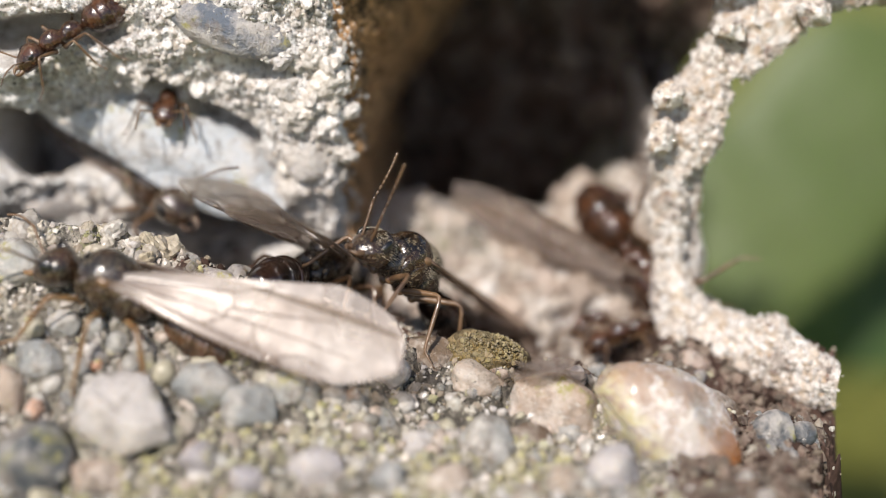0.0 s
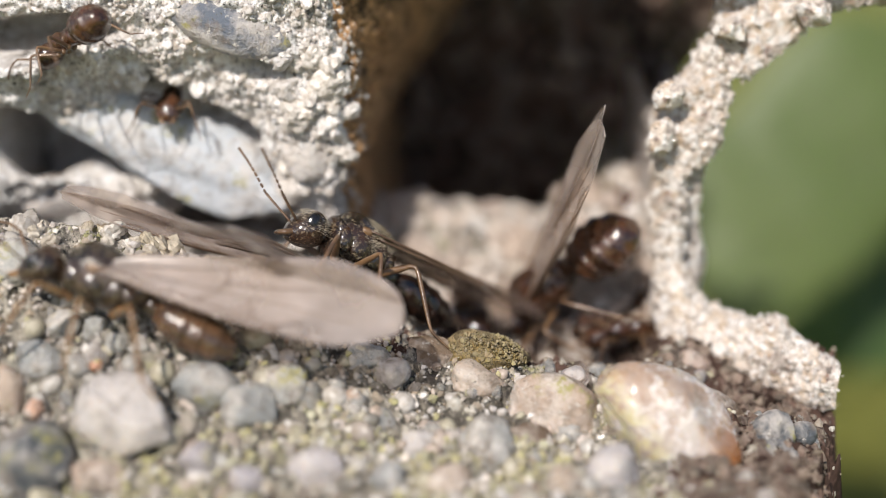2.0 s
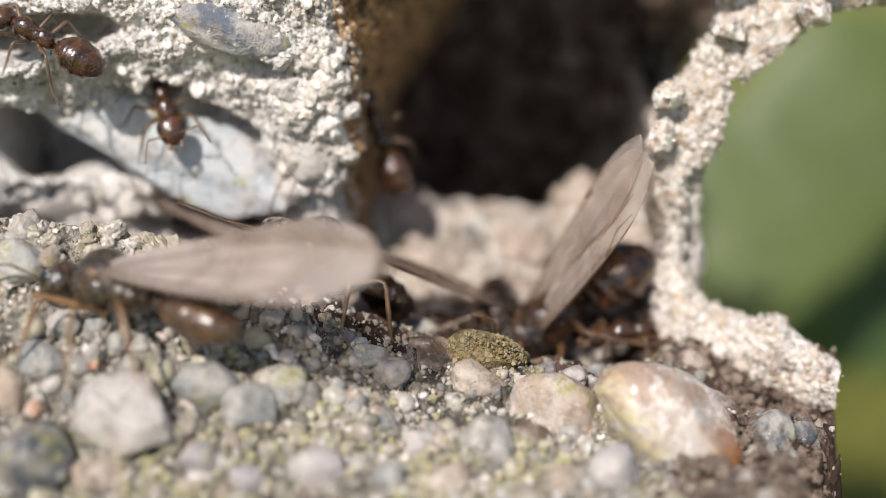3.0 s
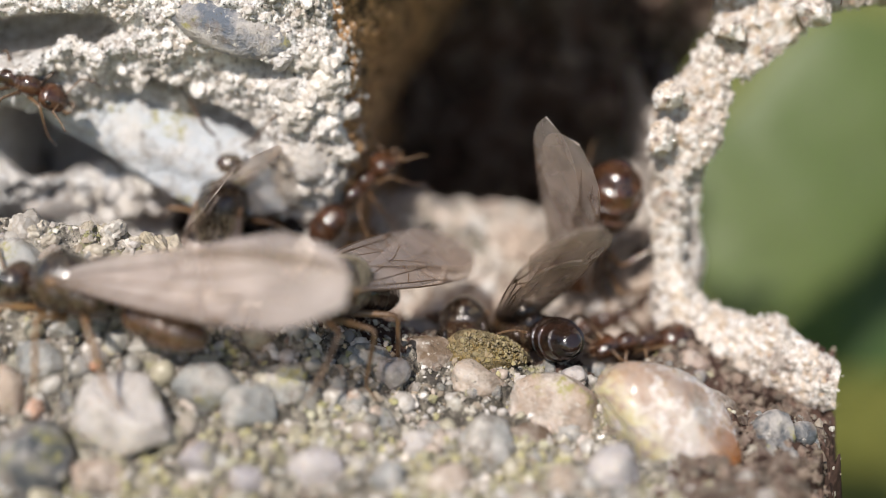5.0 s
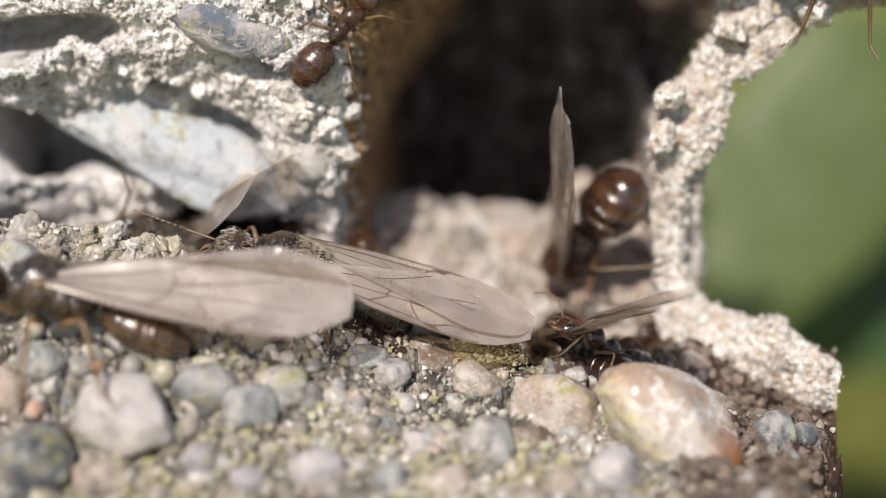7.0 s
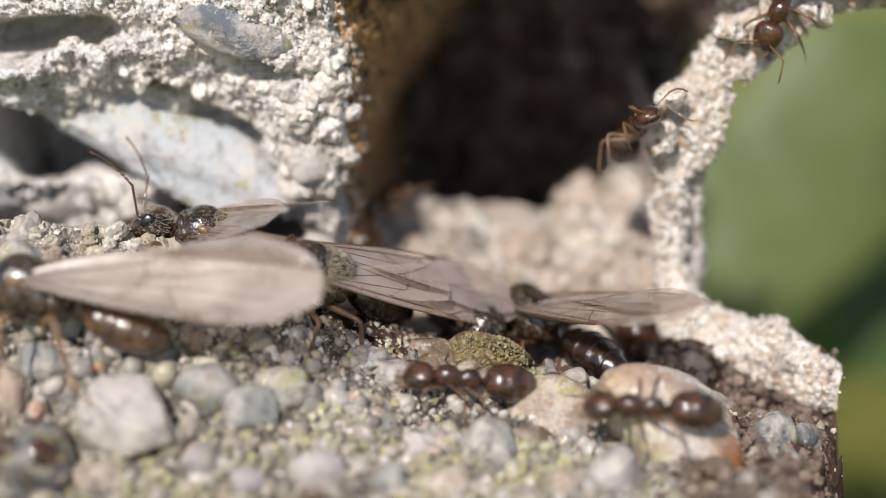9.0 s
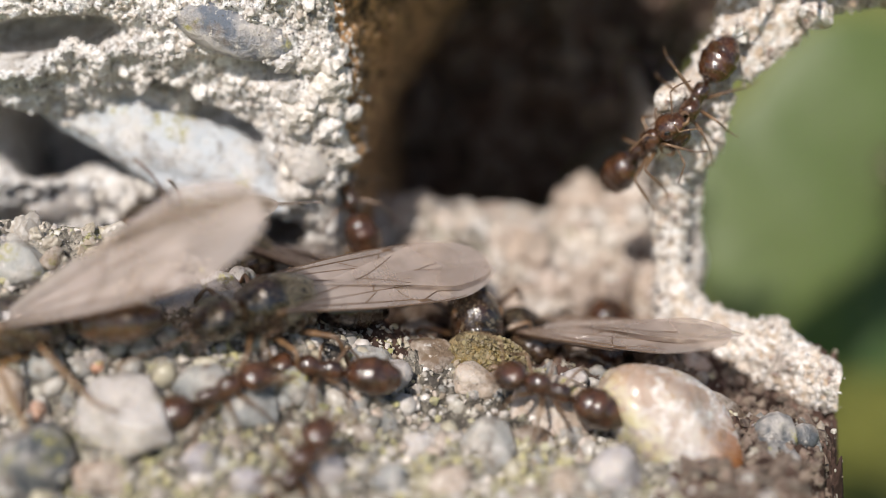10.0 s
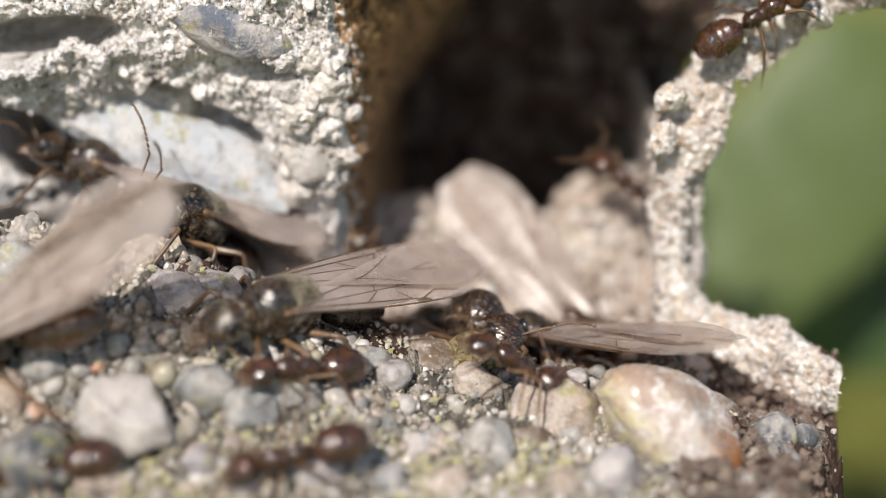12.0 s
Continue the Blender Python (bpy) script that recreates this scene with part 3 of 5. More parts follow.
block_grid = side_block()
block = part("wall_block", quad_sheet("wall_block", block_grid, GREY, flip=True), None)
index = np.zeros(block_grid.shape[0] * block_grid.shape[1], int).reshape(block_grid.shape[:2])[1:, 1:]
index[:, 362:] = 1
block.data.materials.append(CLAY)
block.data.polygons.foreach_set("material_index", index.ravel())
tagged(block, "rough grey and white concrete block with a crumbling lip", "concrete block", kind="structure")
add_grains(block, "grains", on_grid(block_grid[60:320, 90:385], 6000, 11), 0.014, 0.08, GRAIN_PALE, 12)
add_grains(block, "lumps", on_grid(block_grid[85:135, 90:300], 130, 51), 0.08, 0.36, GRAIN_WHITE, 52, level=3)
add_grains(block, "lumps", on_grid(block_grid[175:212, 110:300], 90, 55), 0.05, 0.20, GRAIN_WHITE, 56, level=3)
add_grains(block, "lumps", on_grid(block_grid[120:215, 300:368], 120, 57), 0.07, 0.36, GRAIN_WHITE, 58, level=3)
add_grains(block, "lumps", on_grid(block_grid[212:325, 180:378], 260, 53), 0.03, 0.12, GRAIN_WHITE, 54, level=3)


# The ragged fin of pale mortar that borders the cavity on the other side: x and z of its two edges, and y.
def fin(edges, seed, count=330, around=170):
    e = np.array(edges, float)
    k = np.linspace(0, len(e) - 1, count)
    e = np.stack([np.interp(k, np.arange(len(e)), e[:, c]) for c in range(5)], 1)
    for _ in range(5):
        e[1:-1] = 0.25 * e[:-2] + 0.5 * e[1:-1] + 0.25 * e[2:]
    one, two = np.stack([e[:, 0], e[:, 4], e[:, 1]], 1), np.stack([e[:, 2], e[:, 4], e[:, 3]], 1)
    mid, half = (one + two) / 2, (two - one) / 2
    depth = 0.22 + 0.35 * np.linalg.norm(half, axis=1)
    ang = np.linspace(0, 2 * np.pi, around)
    c, w = np.sign(np.cos(ang)) * np.abs(np.cos(ang)) ** 0.75, np.sign(np.sin(ang)) * np.abs(np.sin(ang)) ** 0.6
    grid = mid[:, None] + half[:, None] * c[:, None] + np.array((0, 1.0, 0)) * (depth[:, None] * w + 0.9 * depth[:, None])[..., None]
    relief = 0.15 * rough_of(grid, 1.0, 3, 0.5, seed) + 0.12 * (0.36 - np.abs(rough_of(grid, 0.5, 5, 0.6, seed + 1))) + 0.05 * rough_of(grid, 0.12, 3, 0.6, seed + 2)
    grid = displaced(grid, relief)
    grid[:, -1] = grid[:, 0]
    return grid


strand_grid = fin([
    (5.36, 4.89, 9.60, 3.86, 3.00),
    (5.23, 4.17, 7.90, 3.76, 2.90),
    (5.15, 3.37, 6.98, 3.35, 2.60),
    (4.80, 2.76, 6.19, 2.79, 2.40),
    (4.13, 2.25, 5.54, 2.49, 2.20),
    (4.02, 1.69, 5.53, 1.91, 2.10),
    (3.94, 1.17, 5.13, 1.11, 2.00),
    (4.03, 0.66, 4.66, 0.72, 2.00),
    (3.96, -0.23, 4.70, -0.23, 1.95),
    (4.06, -0.99, 4.79, -1.11, 1.80),
    (4.17, -1.74, 4.97, -1.68, 1.60),
    (4.33, -2.32, 5.19, -1.85, 1.30),
    (4.93, -2.62, 5.75, -1.91, 0.90),
    (5.75, -2.81, 6.39, -1.69, 0.60),
    (6.36, -3.07, 6.49, -1.96, 0.35),
    (6.76, -3.23, 6.94, -2.28, 0.15),
    (7.33, -3.13, 7.31, -2.50, 0.00),
], 9.0)
mortar = part("wall_mortar", quad_sheet("wall_mortar", strand_grid, LIME, flip=True), None)
tagged(mortar, "ragged strand of pale sandy mortar in the sun", "mortar", kind="structure")
add_grains(mortar, "grains", on_grid(strand_grid, 7000, 14), 0.010, 0.075, GRAIN_PALE, 15)



# Walls that close the cavity: soil at the back, a block behind the mortar, and an added unseen slab that shades it.
def cavity():
    x, z = np.linspace(0, 1, 120), np.linspace(-6, 8, 140)
    gx, gz = np.meshgrid(x, z)
    gx = -6 + gx * (6 + np.interp(gz, (0, 1.5, 3.0, 3.5, 4.0), (5.3, 6.2, 7.2, 7.2, 4.0)))
    grid = np.stack([gx, 10.5 + 0.0 * gx, gz], 2)
    grid[..., 1] += 0.8 * rough_of(grid, 2.2, 6, 0.6, 2.0) + 0.04 * (gx - 1.5) ** 2 * -0.5
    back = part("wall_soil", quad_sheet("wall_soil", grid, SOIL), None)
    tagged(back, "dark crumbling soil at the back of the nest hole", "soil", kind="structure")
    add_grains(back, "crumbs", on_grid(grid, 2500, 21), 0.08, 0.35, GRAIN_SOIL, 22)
    ang = np.linspace(0, 2 * np.pi, 100)
    u = np.sign(np.cos(ang)) * np.abs(np.cos(ang)) ** 0.35
    w = np.sign(np.sin(ang)) * np.abs(np.sin(ang)) ** 0.35
    z = np.linspace(-4, 1.4, 90)
    lean = np.interp(z, (-4, -1.5, 1, 3, 5), (0.1, 0.1, 0.0, 0.6, 1.0))
    grid = np.stack([4.75 + lean[:, None] + 0.42 * u[None] + 0 * z[:, None], 6.6 + 4.2 * w[None] + 0 * z[:, None], z[:, None] + 0 * u[None]], 2)
    grid = displaced(grid, 0.12 * rough_of(grid, 1.1, 6, 0.55, 7.0))
    grid[:, -1] = grid[:, 0]
    flank = part("wall_flank", quad_sheet("wall_flank", grid, MORTAR, flip=True), None)
    tagged(flank, "sandy mortar flank of the nest hole", "mortar", kind="structure")
    # Slab added above the view; its brow sets where the cavity's shade begins.
    x, y = np.linspace(-12, 5.2, 140), np.linspace(0, 1, 80)
    gx, gy = np.meshgrid(x, y)
    brow = 2.4 - 1.5 * smooth(-2.6, -0.6, gx)
    gy = brow + (np.interp(gx, (-12, 3.0, 3.4, 5.2), (11.5, 11.5, 6, 6)) - brow) * gy
    low = np.stack([gx, gy, 5.8 + 0 * gx], 2)
    low[..., 2] += 0.3 * rough_of(low, 1.5, 5, 0.55, 5.0)
    high = low.copy()
    high[..., 2] += 0.8
    roof = part("ceiling_slab", Shape().sheet(low, flip=True).sheet(high).sheet(np.stack([low[0], high[0]])).sheet(np.stack([high[:, 0], low[:, 0]])).sheet(np.stack([low[:, -1], high[:, -1]])), GREY)
    tagged(roof, "concrete slab added out of view above the hole to shade it", "slab", kind="structure")


cavity()


def stone(name, m, radii, material, parent, level, flat, label, bumps=0.08):
    seed = int(abs(m.translation.x * 3e5 + m.translation.z * 7e5)) % 9973
    ob = part(name, stone_shape(radii, seed, level, bumps, flat), material, parent, label)
    ob.matrix_basis = m
    return ob


# ---- leaves and far ground ----
def leaf(name, centre, size, tilt, skin, vein_skin, label, harmonics, stalk):
    rings, around = 26, 120
    ang = np.linspace(-np.pi, np.pi, around, endpoint=False)
    r = harmonics[0] + sum(a * np.cos((k + 1) * ang) + b * np.sin((k + 1) * ang) for k, (a, b) in enumerate(harmonics[1:]))
    rho = np.linspace(0.01, 1, rings)
    gx, gz = rho[:, None] * r * np.cos(ang) * size, rho[:, None] * r * np.sin(ang) * size
    gy = 0.05 * (gx**2) * 0.5 + 0.10 * np.sin(gx * 1.3 + gz * 0.8) + 0.25 * rho[:, None] ** 4 + 0.04 * rough(np.stack([gx, gx * 0, gz], 2).reshape(-1, 3), 1.2, 4).reshape(gx.shape)
    front = np.stack([gx, gy, gz], 2)
    rear = front + np.array((0, 0.14, 0))
    thing = new(name)
    thing.matrix_basis = mm(*centre, *tilt)
    tagged(thing, label, "leaf")
    blade = Shape().sheet(front, close_u=True, flip=True).sheet(rear, close_u=True).sheet(np.stack([front[-1], rear[-1]]), close_u=True, flip=True)
    part("blade", blade, skin, thing)

    def surface(x, z):
        return 0.025 * x * x + 0.10 * math.sin(x * 1.3 + z * 0.8) - 0.0

    d = Vector((math.cos(stalk), 0, math.sin(stalk)))
    s = Vector((-d.z, 0, d.x))
    rib = [d * t for t in np.linspace(2.4, -2.2, 14) * size]
    part("midrib", Shape().tube([(p.x, surface(p.x, p.z) - 0.015, p.z) for p in rib], [0.075 * size - 0.004 * i for i in range(14)]), vein_skin, thing)
    for i in range(5):
        for sign in (-1, 1):
            pts = []
            for j in range(7):
                p = d * (1.6 - 0.75 * i - 0.16 * j) * size + s * sign * 0.3 * j * size
                pts.append((p.x, surface(p.x, p.z) - 0.0, p.z))
            part("vein", Shape().tube(pts, [0.03 * size - 0.0035 * j for j in range(7)]), vein_skin, thing)
    return thing


LEAF_RIB = leaf_skin("leaf_rib", (0.115, 0.15, 0.055), (0.10, 0.135, 0.045), (0.12, 0.155, 0.06))
leaf("leaf", (13.35, 23.56, -6.45), 1.98, (-20, 0, 0), LEAF, LEAF_RIB, "smooth mid-green rounded leaf behind the mortar",
     (2.45, (-0.100, 0.550), (0.002, 0.715), (0.006, 0.018), (-0.045, 0.004), (-0.024, 0.110), (0.008, -0.031), (-0.012, -0.014)), 0.7)
leaf("leaf", (17.2, 29.27, -12.9), 1.5, (-30, 12, -20), LEAF_SHADED, LEAF_SHADED, "green leaf coloured dark for shade below the large leaf",
     (2.4, (0.1, 0.1), (0.25, 0.3), (0.05, 0.04), (-0.05, -0.03), (0.02, 0.03)), 2.2)

far = Shape()
fx, fy = np.meshgrid(np.concatenate([-np.geomspace(1500, 32, 12), np.linspace(-26, 60, 60), np.geomspace(66, 1500, 12)]), np.concatenate([-np.geomspace(1500, 36, 12), np.linspace(-30, 90, 80), np.geomspace(96, 1500, 12)]))
fz = -38 + 1.2 * rough(np.stack([fx, fy, 0 * fx], 2).reshape(-1, 3), 9, 4).reshape(fx.shape)
far.sheet(np.stack([fx, fy, fz], 2))
ground = part("ground", far, MEADOW)
tagged(ground, "yellow-green mossy ground below the ledge", "ground", kind="structure")
blades = Shape()
rg = random.Random(4)
for _ in range(2200):
    bx, by, h = rg.uniform(8, 60), rg.uniform(5, 85), rg.uniform(2, 6)
    lean, turn = rg.uniform(0.5, 2.5), rg.uniform(0, 6.28)
    blades.tube([(bx, by, -39), (bx + 0.3 * lean * math.cos(turn), by + 0.3 * lean * math.sin(turn), -39 + 0.6 * h), (bx + lean * math.cos(turn), by + lean * math.sin(turn), -39 + h)], (0.3, 0.22, 0.03), 4, 2)
tagged(part("moss", blades, MEADOW), "yellow-green moss shoots on the low ground", "moss", kind="stuff")

# ---- ants ----
def wing_shape(length, width, fore):
    """A wing along +x with its leading edge towards +y; the membrane has thickness, the veins stand proud of it."""
    u = 1 - (1 - np.linspace(0, 1, 40)) ** 2.6
    lead = 0.10 * width * np.sin(np.pi * u) + 0.05 * width
    chord = width * (0.10 + 0.90 * np.clip(u / 0.72, 0, 1) ** 0.75) * np.sqrt(np.clip(1 - (np.clip((u - 0.66) / 0.34, 0, 1)) ** 2.3, 0.0, 1))
    top = lead - 0.32 * width * np.clip((u - 0.72) / 0.28, 0, 1) ** 2.2
    v = np.linspace(0, 1, 16)
    x = np.repeat(u[:, None] * length, 16, 1)
    y = top[:, None] - v[None] * chord[:, None]
    z = 0.02 * np.sin(x * 1.3 + 1.0) * np.sin(v[None] * 6.0) + 0.004 * np.sin(v[None] * 14.0 + 0.8 * x) * np.sin(np.pi * u)[:, None] + 0.10 * np.sin(np.pi * u)[:, None] * (v[None] - 0.5) ** 2 - 0.02 * x
    g = np.stack([x, y, z], 2)
    under = g - np.array((0, 0, 0.007))
    skin = Shape().sheet(g, flip=True).sheet(under)
    for ga, gb in ((g[0], under[0]), (under[-1], g[-1]), (under[:, 0], g[:, 0]), (g[:, -1], under[:, -1])):
        skin.sheet(np.stack([ga, gb]))

    def at(a, b):
        yy = float(np.interp(a, u, top) - b * np.interp(a, u, chord))
        zz = 0.02 * math.sin(a * length * 1.3 + 1.0) * math.sin(b * 6.0) + 0.004 * math.sin(b * 14.0 + 0.8 * a * length) * math.sin(math.pi * a) + 0.10 * math.sin(math.pi * a) * (b - 0.5) ** 2 - 0.02 * a * length
        return (a * length, yy, zz - 0.003)

    runs = [[(0, 0.05), (0.2, 0.02), (0.4, 0.01), (0.62, 0.01), (0.8, 0.02)], [(0, 0.3), (0.15, 0.2), (0.35, 0.16), (0.55, 0.12), (0.64, 0.03)]]
    if fore:
        runs += [[(0, 0.45), (0.2, 0.42), (0.4, 0.42), (0.6, 0.38), (0.85, 0.3)], [(0, 0.7), (0.2, 0.72), (0.4, 0.78), (0.55, 0.95)],
                 [(0.34, 0.17), (0.38, 0.3), (0.42, 0.42)], [(0.55, 0.13), (0.52, 0.26), (0.5, 0.4)], [(0.4, 0.42), (0.42, 0.6), (0.4, 0.77)], [(0.6, 0.08), (0.68, 0.2), (0.8, 0.12)], [(0.42, 0.55), (0.6, 0.58), (0.75, 0.62)]]
    else:
        runs += [[(0, 0.6), (0.25, 0.55), (0.5, 0.5), (0.75, 0.45)], [(0.3, 0.18), (0.32, 0.35), (0.33, 0.53)]]
    veins = []
    for i, run in enumerate(runs):
        r = 0.022 if i < 2 else 0.015
        k = np.linspace(0, len(run) - 1, 4 * len(run))
        line = [at(float(np.interp(q, range(len(run)), [p[0] for p in run])), float(np.interp(q, range(len(run)), [p[1] for p in run]))) for q in k]
        veins.append(Shape().tube(line, np.linspace(r, 0.55 * r, len(line)), 5, 1))
    if fore:
        a = at(0.6, 0.06)
        veins.append(Shape().ball(a, (0.16, 0.05, 0.014), rings=6, around=8))
    return skin, veins


FORE, HIND = wing_shape(4.5, 1.48, True), wing_shape(2.9, 0.95, False)
FORE_MESH, FORE_VEINS = FORE[0].mesh("forewing", WING), [s.mesh("vein", VEIN) for s in FORE[1]]
HIND_MESH, HIND_VEINS = HIND[0].mesh("hindwing", WING), [s.mesh("vein", VEIN) for s in HIND[1]]


def gaster_stations(x0, length, half, drop, rings, z0):
    st = [(x0 + 0.05, z0, 0.06, 0.06)]
    for i in range(rings):
        a, b = i / rings, (i + 0.9) / rings
        for s, k in ((a + 0.015, 0.93), (b, 1.0)):
            r = half * max(0.12, math.sin(math.pi * (0.12 + 0.82 * s)) ** 0.62) * k
            st.append((x0 - length * s, z0 - drop * s, r * 1.02, r * 0.96))
    st.append((x0 - length, z0 - drop, 0.05, 0.05))
    return st


def leg(side, hip, knee, ankle, toe, thick, material, parent):
    m = (1, side, 1)
    pts = [tuple(a * b for a, b in zip(p, m)) for p in (hip, tuple(0.5 * (a + b) for a, b in zip(hip, knee)), knee, tuple(0.5 * (a + b) for a, b in zip(knee, ankle)), ankle, tuple(0.5 * (a + b) for a, b in zip(ankle, toe)), toe)]
    base = Vector(pts[0])
    local = [tuple(Vector(p) - base) for p in pts]
    ob = part("leg", Shape().tube(local, [thick * 1.5, thick * 1.35, thick * 0.85, thick * 0.95, thick * 0.6, thick * 0.42, thick * 0.3], 8, 4).ball((0, 0, 0), (thick * 2, thick * 2, thick * 2.2)), material, parent)
    ob.location = base * MM
    return ob


def antenna(side, root, bend, tip, material, parent):
    pts = [root, tuple(0.5 * (a + b) for a, b in zip(root, bend)), bend]
    pts = [Vector((p[0], p[1] * side, p[2])) for p in pts]
    end = Vector((tip[0], tip[1] * side, tip[2]))
    sh = Shape().tube([tuple(p - pts[0]) for p in pts], (0.026, 0.022, 0.027), 6, 3)
    start = pts[2]
    for i in range(10):
        a, b = start.lerp(end, i / 10), start.lerp(end, (i + 0.92) / 10)
        sag = Vector((0, 0, 0.08 * math.sin(math.pi * i / 10)))
        sh.tube([tuple(a + sag - pts[0]), tuple(a.lerp(b, 0.5) + sag - pts[0]), tuple(b + sag - pts[0])], (0.019, 0.025, 0.02), 6, 2)
    ob = part("antenna", sh, material, parent)
    ob.location = pts[0] * MM
    return ob


def down_mesh():
    """Short pale hairs that stand on the thorax and the head."""
    rd, sh = random.Random(3), Shape()
    for _ in range(2200):
        a, b = rd.uniform(-0.2, 3.34), rd.uniform(-0.9, 0.9)
        if rd.random() < 0.86:
            c, r = Vector((-0.05 + 0.6 * b, 0, 0.06)), Vector((0.05, 0.46 * math.sqrt(1 - 0.6 * b * b), 0.54 * math.sqrt(1 - 0.6 * b * b)))
        else:
            c, r = Vector((1.06 + 0.34 * b, 0, -0.06)), Vector((0.05, 0.40 * math.sqrt(1 - 0.7 * b * b), 0.34 * math.sqrt(1 - 0.7 * b * b)))
        d = Vector((0, math.cos(a), math.sin(a)))
        foot = c + Vector((0, d.y * r.y, d.z * r.z))
        tip = foot + d * rd.uniform(0.008, 0.04) + Vector((rd.uniform(-0.12, -0.03), rd.uniform(-0.03, 0.03), 0))
        sh.tube([tuple(foot), tuple(foot.lerp(tip, 0.5)), tuple(tip)], (0.0042, 0.004, 0.0015), 3, 1)
    return sh.mesh("down", PILE)


DOWN = down_mesh()


def winged_ant(label, wings=True, spread=10, lift=4, roof=50, feelers=((1.75, 0.5, 0.25), (2.35, 0.9, 0.05)), limb=None, body=None, bulk=1.0, splay=1.0, sweep=0, downy=False, span=1.0, tail_skin=None):
    """A male winged ant, head along +x, back along +z; the origin is the middle of the thorax."""
    limb, body = limb or LIMB_DARK, body or BLACK
    ant = new("winged_ant" if wings else "black_ant")
    tagged(ant, label, "winged ant" if wings else "ant", "winged ants at the nest hole" if wings else "")
    head = part("head", Shape().loft([(0.70, -0.06, 0.06, 0.06), (0.78, -0.05, 0.27, 0.25), (0.98, -0.05, 0.41, 0.36), (1.18, -0.10, 0.38, 0.33), (1.36, -0.18, 0.26, 0.22), (1.46, -0.24, 0.07, 0.07)], 24), body, ant)
    for s in (-1, 1):
        part("eye", Shape().ball((1.12, 0.335 * s, 0.03), (0.15, 0.075, 0.165)), EYE, head)
        part("mandible", Shape().tube([(1.38, 0.14 * s, -0.26), (1.52, 0.16 * s, -0.33), (1.60, 0.03 * s, -0.37)], (0.06, 0.05, 0.015)), limb, head)
        antenna(s, (1.34, 0.12, -0.06), feelers[0], feelers[1], LIMB_DARK, ant)
    chest = part("thorax", Shape().loft([(-0.80, -0.16, 0.10, 0.10), (-0.66, -0.10, 0.30, 0.32), (-0.36, 0.0, 0.42, 0.47), (0.0, 0.08, 0.47, 0.53), (0.32, 0.10, 0.46, 0.50), (0.56, 0.0, 0.36, 0.38), (0.72, -0.08, 0.13, 0.15)], 26), body, ant)
    part("scutum", Shape().ball((0.16, 0, 0.27), (0.42, 0.38, 0.36), rings=14, around=20), body, chest)
    part("scutellum", Shape().ball((-0.42, 0, 0.33), (0.22, 0.27, 0.20)), body, chest)
    part("pronotum", Shape().ball((0.50, 0, 0.10), (0.16, 0.37, 0.32), (0, 20, 0)), body, chest)
    part("propodeum", Shape().ball((-0.66, 0, 0.02), (0.20, 0.27, 0.27), (0, -25, 0)), body, chest)
    if downy:
        tagged(part("down", DOWN, None, chest), kind="stuff")
    for s in (-1, 1):
        for px, pz, rx, rz, tilt in ((0.10, -0.04, 0.24, 0.27, 25), (-0.30, -0.06, 0.20, 0.26, -20), (0.42, -0.02, 0.16, 0.24, 10), (-0.56, -0.06, 0.15, 0.20, 30)):
            part("side_plate", Shape().ball((px, (0.41 - 0.22 * px * px) * s, pz), (rx, 0.10, rz), (0, tilt, 0)), body, chest)
        part("wing_hinge", Shape().ball((0.10, 0.42 * s, 0.28), (0.13, 0.07, 0.08)), LIMB_DARK, chest)
    part("petiole", Shape().loft([(-0.74, -0.2, 0.09, 0.09), (-0.90, -0.16, 0.15, 0.2), (-1.02, -0.22, 0.12, 0.13), (-1.12, -0.26, 0.08, 0.08)], 12), body, ant)
    st = gaster_stations(-1.02, 1.45, 0.44 * bulk, 0.25, 5, -0.24)
    tail = part("gaster", Shape().loft(st[::-1], 24, 2), tail_skin or (GLOSS if body is BLACK else body), ant)
    for x, z, ry, rz in st[4:-2:2]:
        part("band", Shape().loft([(x - 0.05, z, ry * 0.975, rz * 0.975), (x - 0.03, z, ry * 1.002, rz * 1.002), (x + 0.03, z, ry * 1.002, rz * 1.002), (x + 0.05, z, ry * 0.975, rz * 0.975)], 24, 1), tail_skin or (GLOSS if body is BLACK else body), tail)
    for s in (-1, 1):
        leg(s, (0.45, 0.22, -0.36), (0.85, 0.85 * splay, -0.12), (1.12, 1.05 * splay, -1.02), (1.45, 1.15 * splay, -1.22), 0.045, limb, ant)
        leg(s, (0.05, 0.24, -0.42), (0.02, 1.05 * splay, -0.10), (-0.08, 1.35 * splay, -1.08), (-0.22, 1.65 * splay, -1.24), 0.045, limb, ant)
        leg(s, (-0.38, 0.22, -0.40), (-0.80, 0.95 * splay, 0.0), (-1.35, 1.25 * splay, -1.05), (-1.75, 1.40 * splay, -1.24), 0.05, limb, ant)
        for fore, mesh, vein_list, root in () if not wings else ((True, FORE_MESH, FORE_VEINS, (0.05, 0.40, 0.32)), (False, HIND_MESH, HIND_VEINS, (-0.22, 0.38, 0.26))):
            w = part("forewing" if fore else "hindwing", mesh, None, ant)
            # built along +x, leading edge +y: turned to trail behind, leading edge outwards and down
            turn = Matrix.Rotation(radians(180 - s * spread + sweep), 4, "Z") @ Matrix.Rotation(radians(-lift), 4, "Y")
            if s > 0:
                turn = turn @ Matrix.Diagonal((1, -1, 1, 1))
            turn = turn @ Matrix.Rotation(radians(-roof), 4, "X")
            w.matrix_basis = Matrix.Translation(Vector((root[0], s * root[1], root[2])) * MM) @ turn @ Matrix.Scale(span, 4)
            for vein in vein_list:
                part("vein", vein, None, w)
    return ant


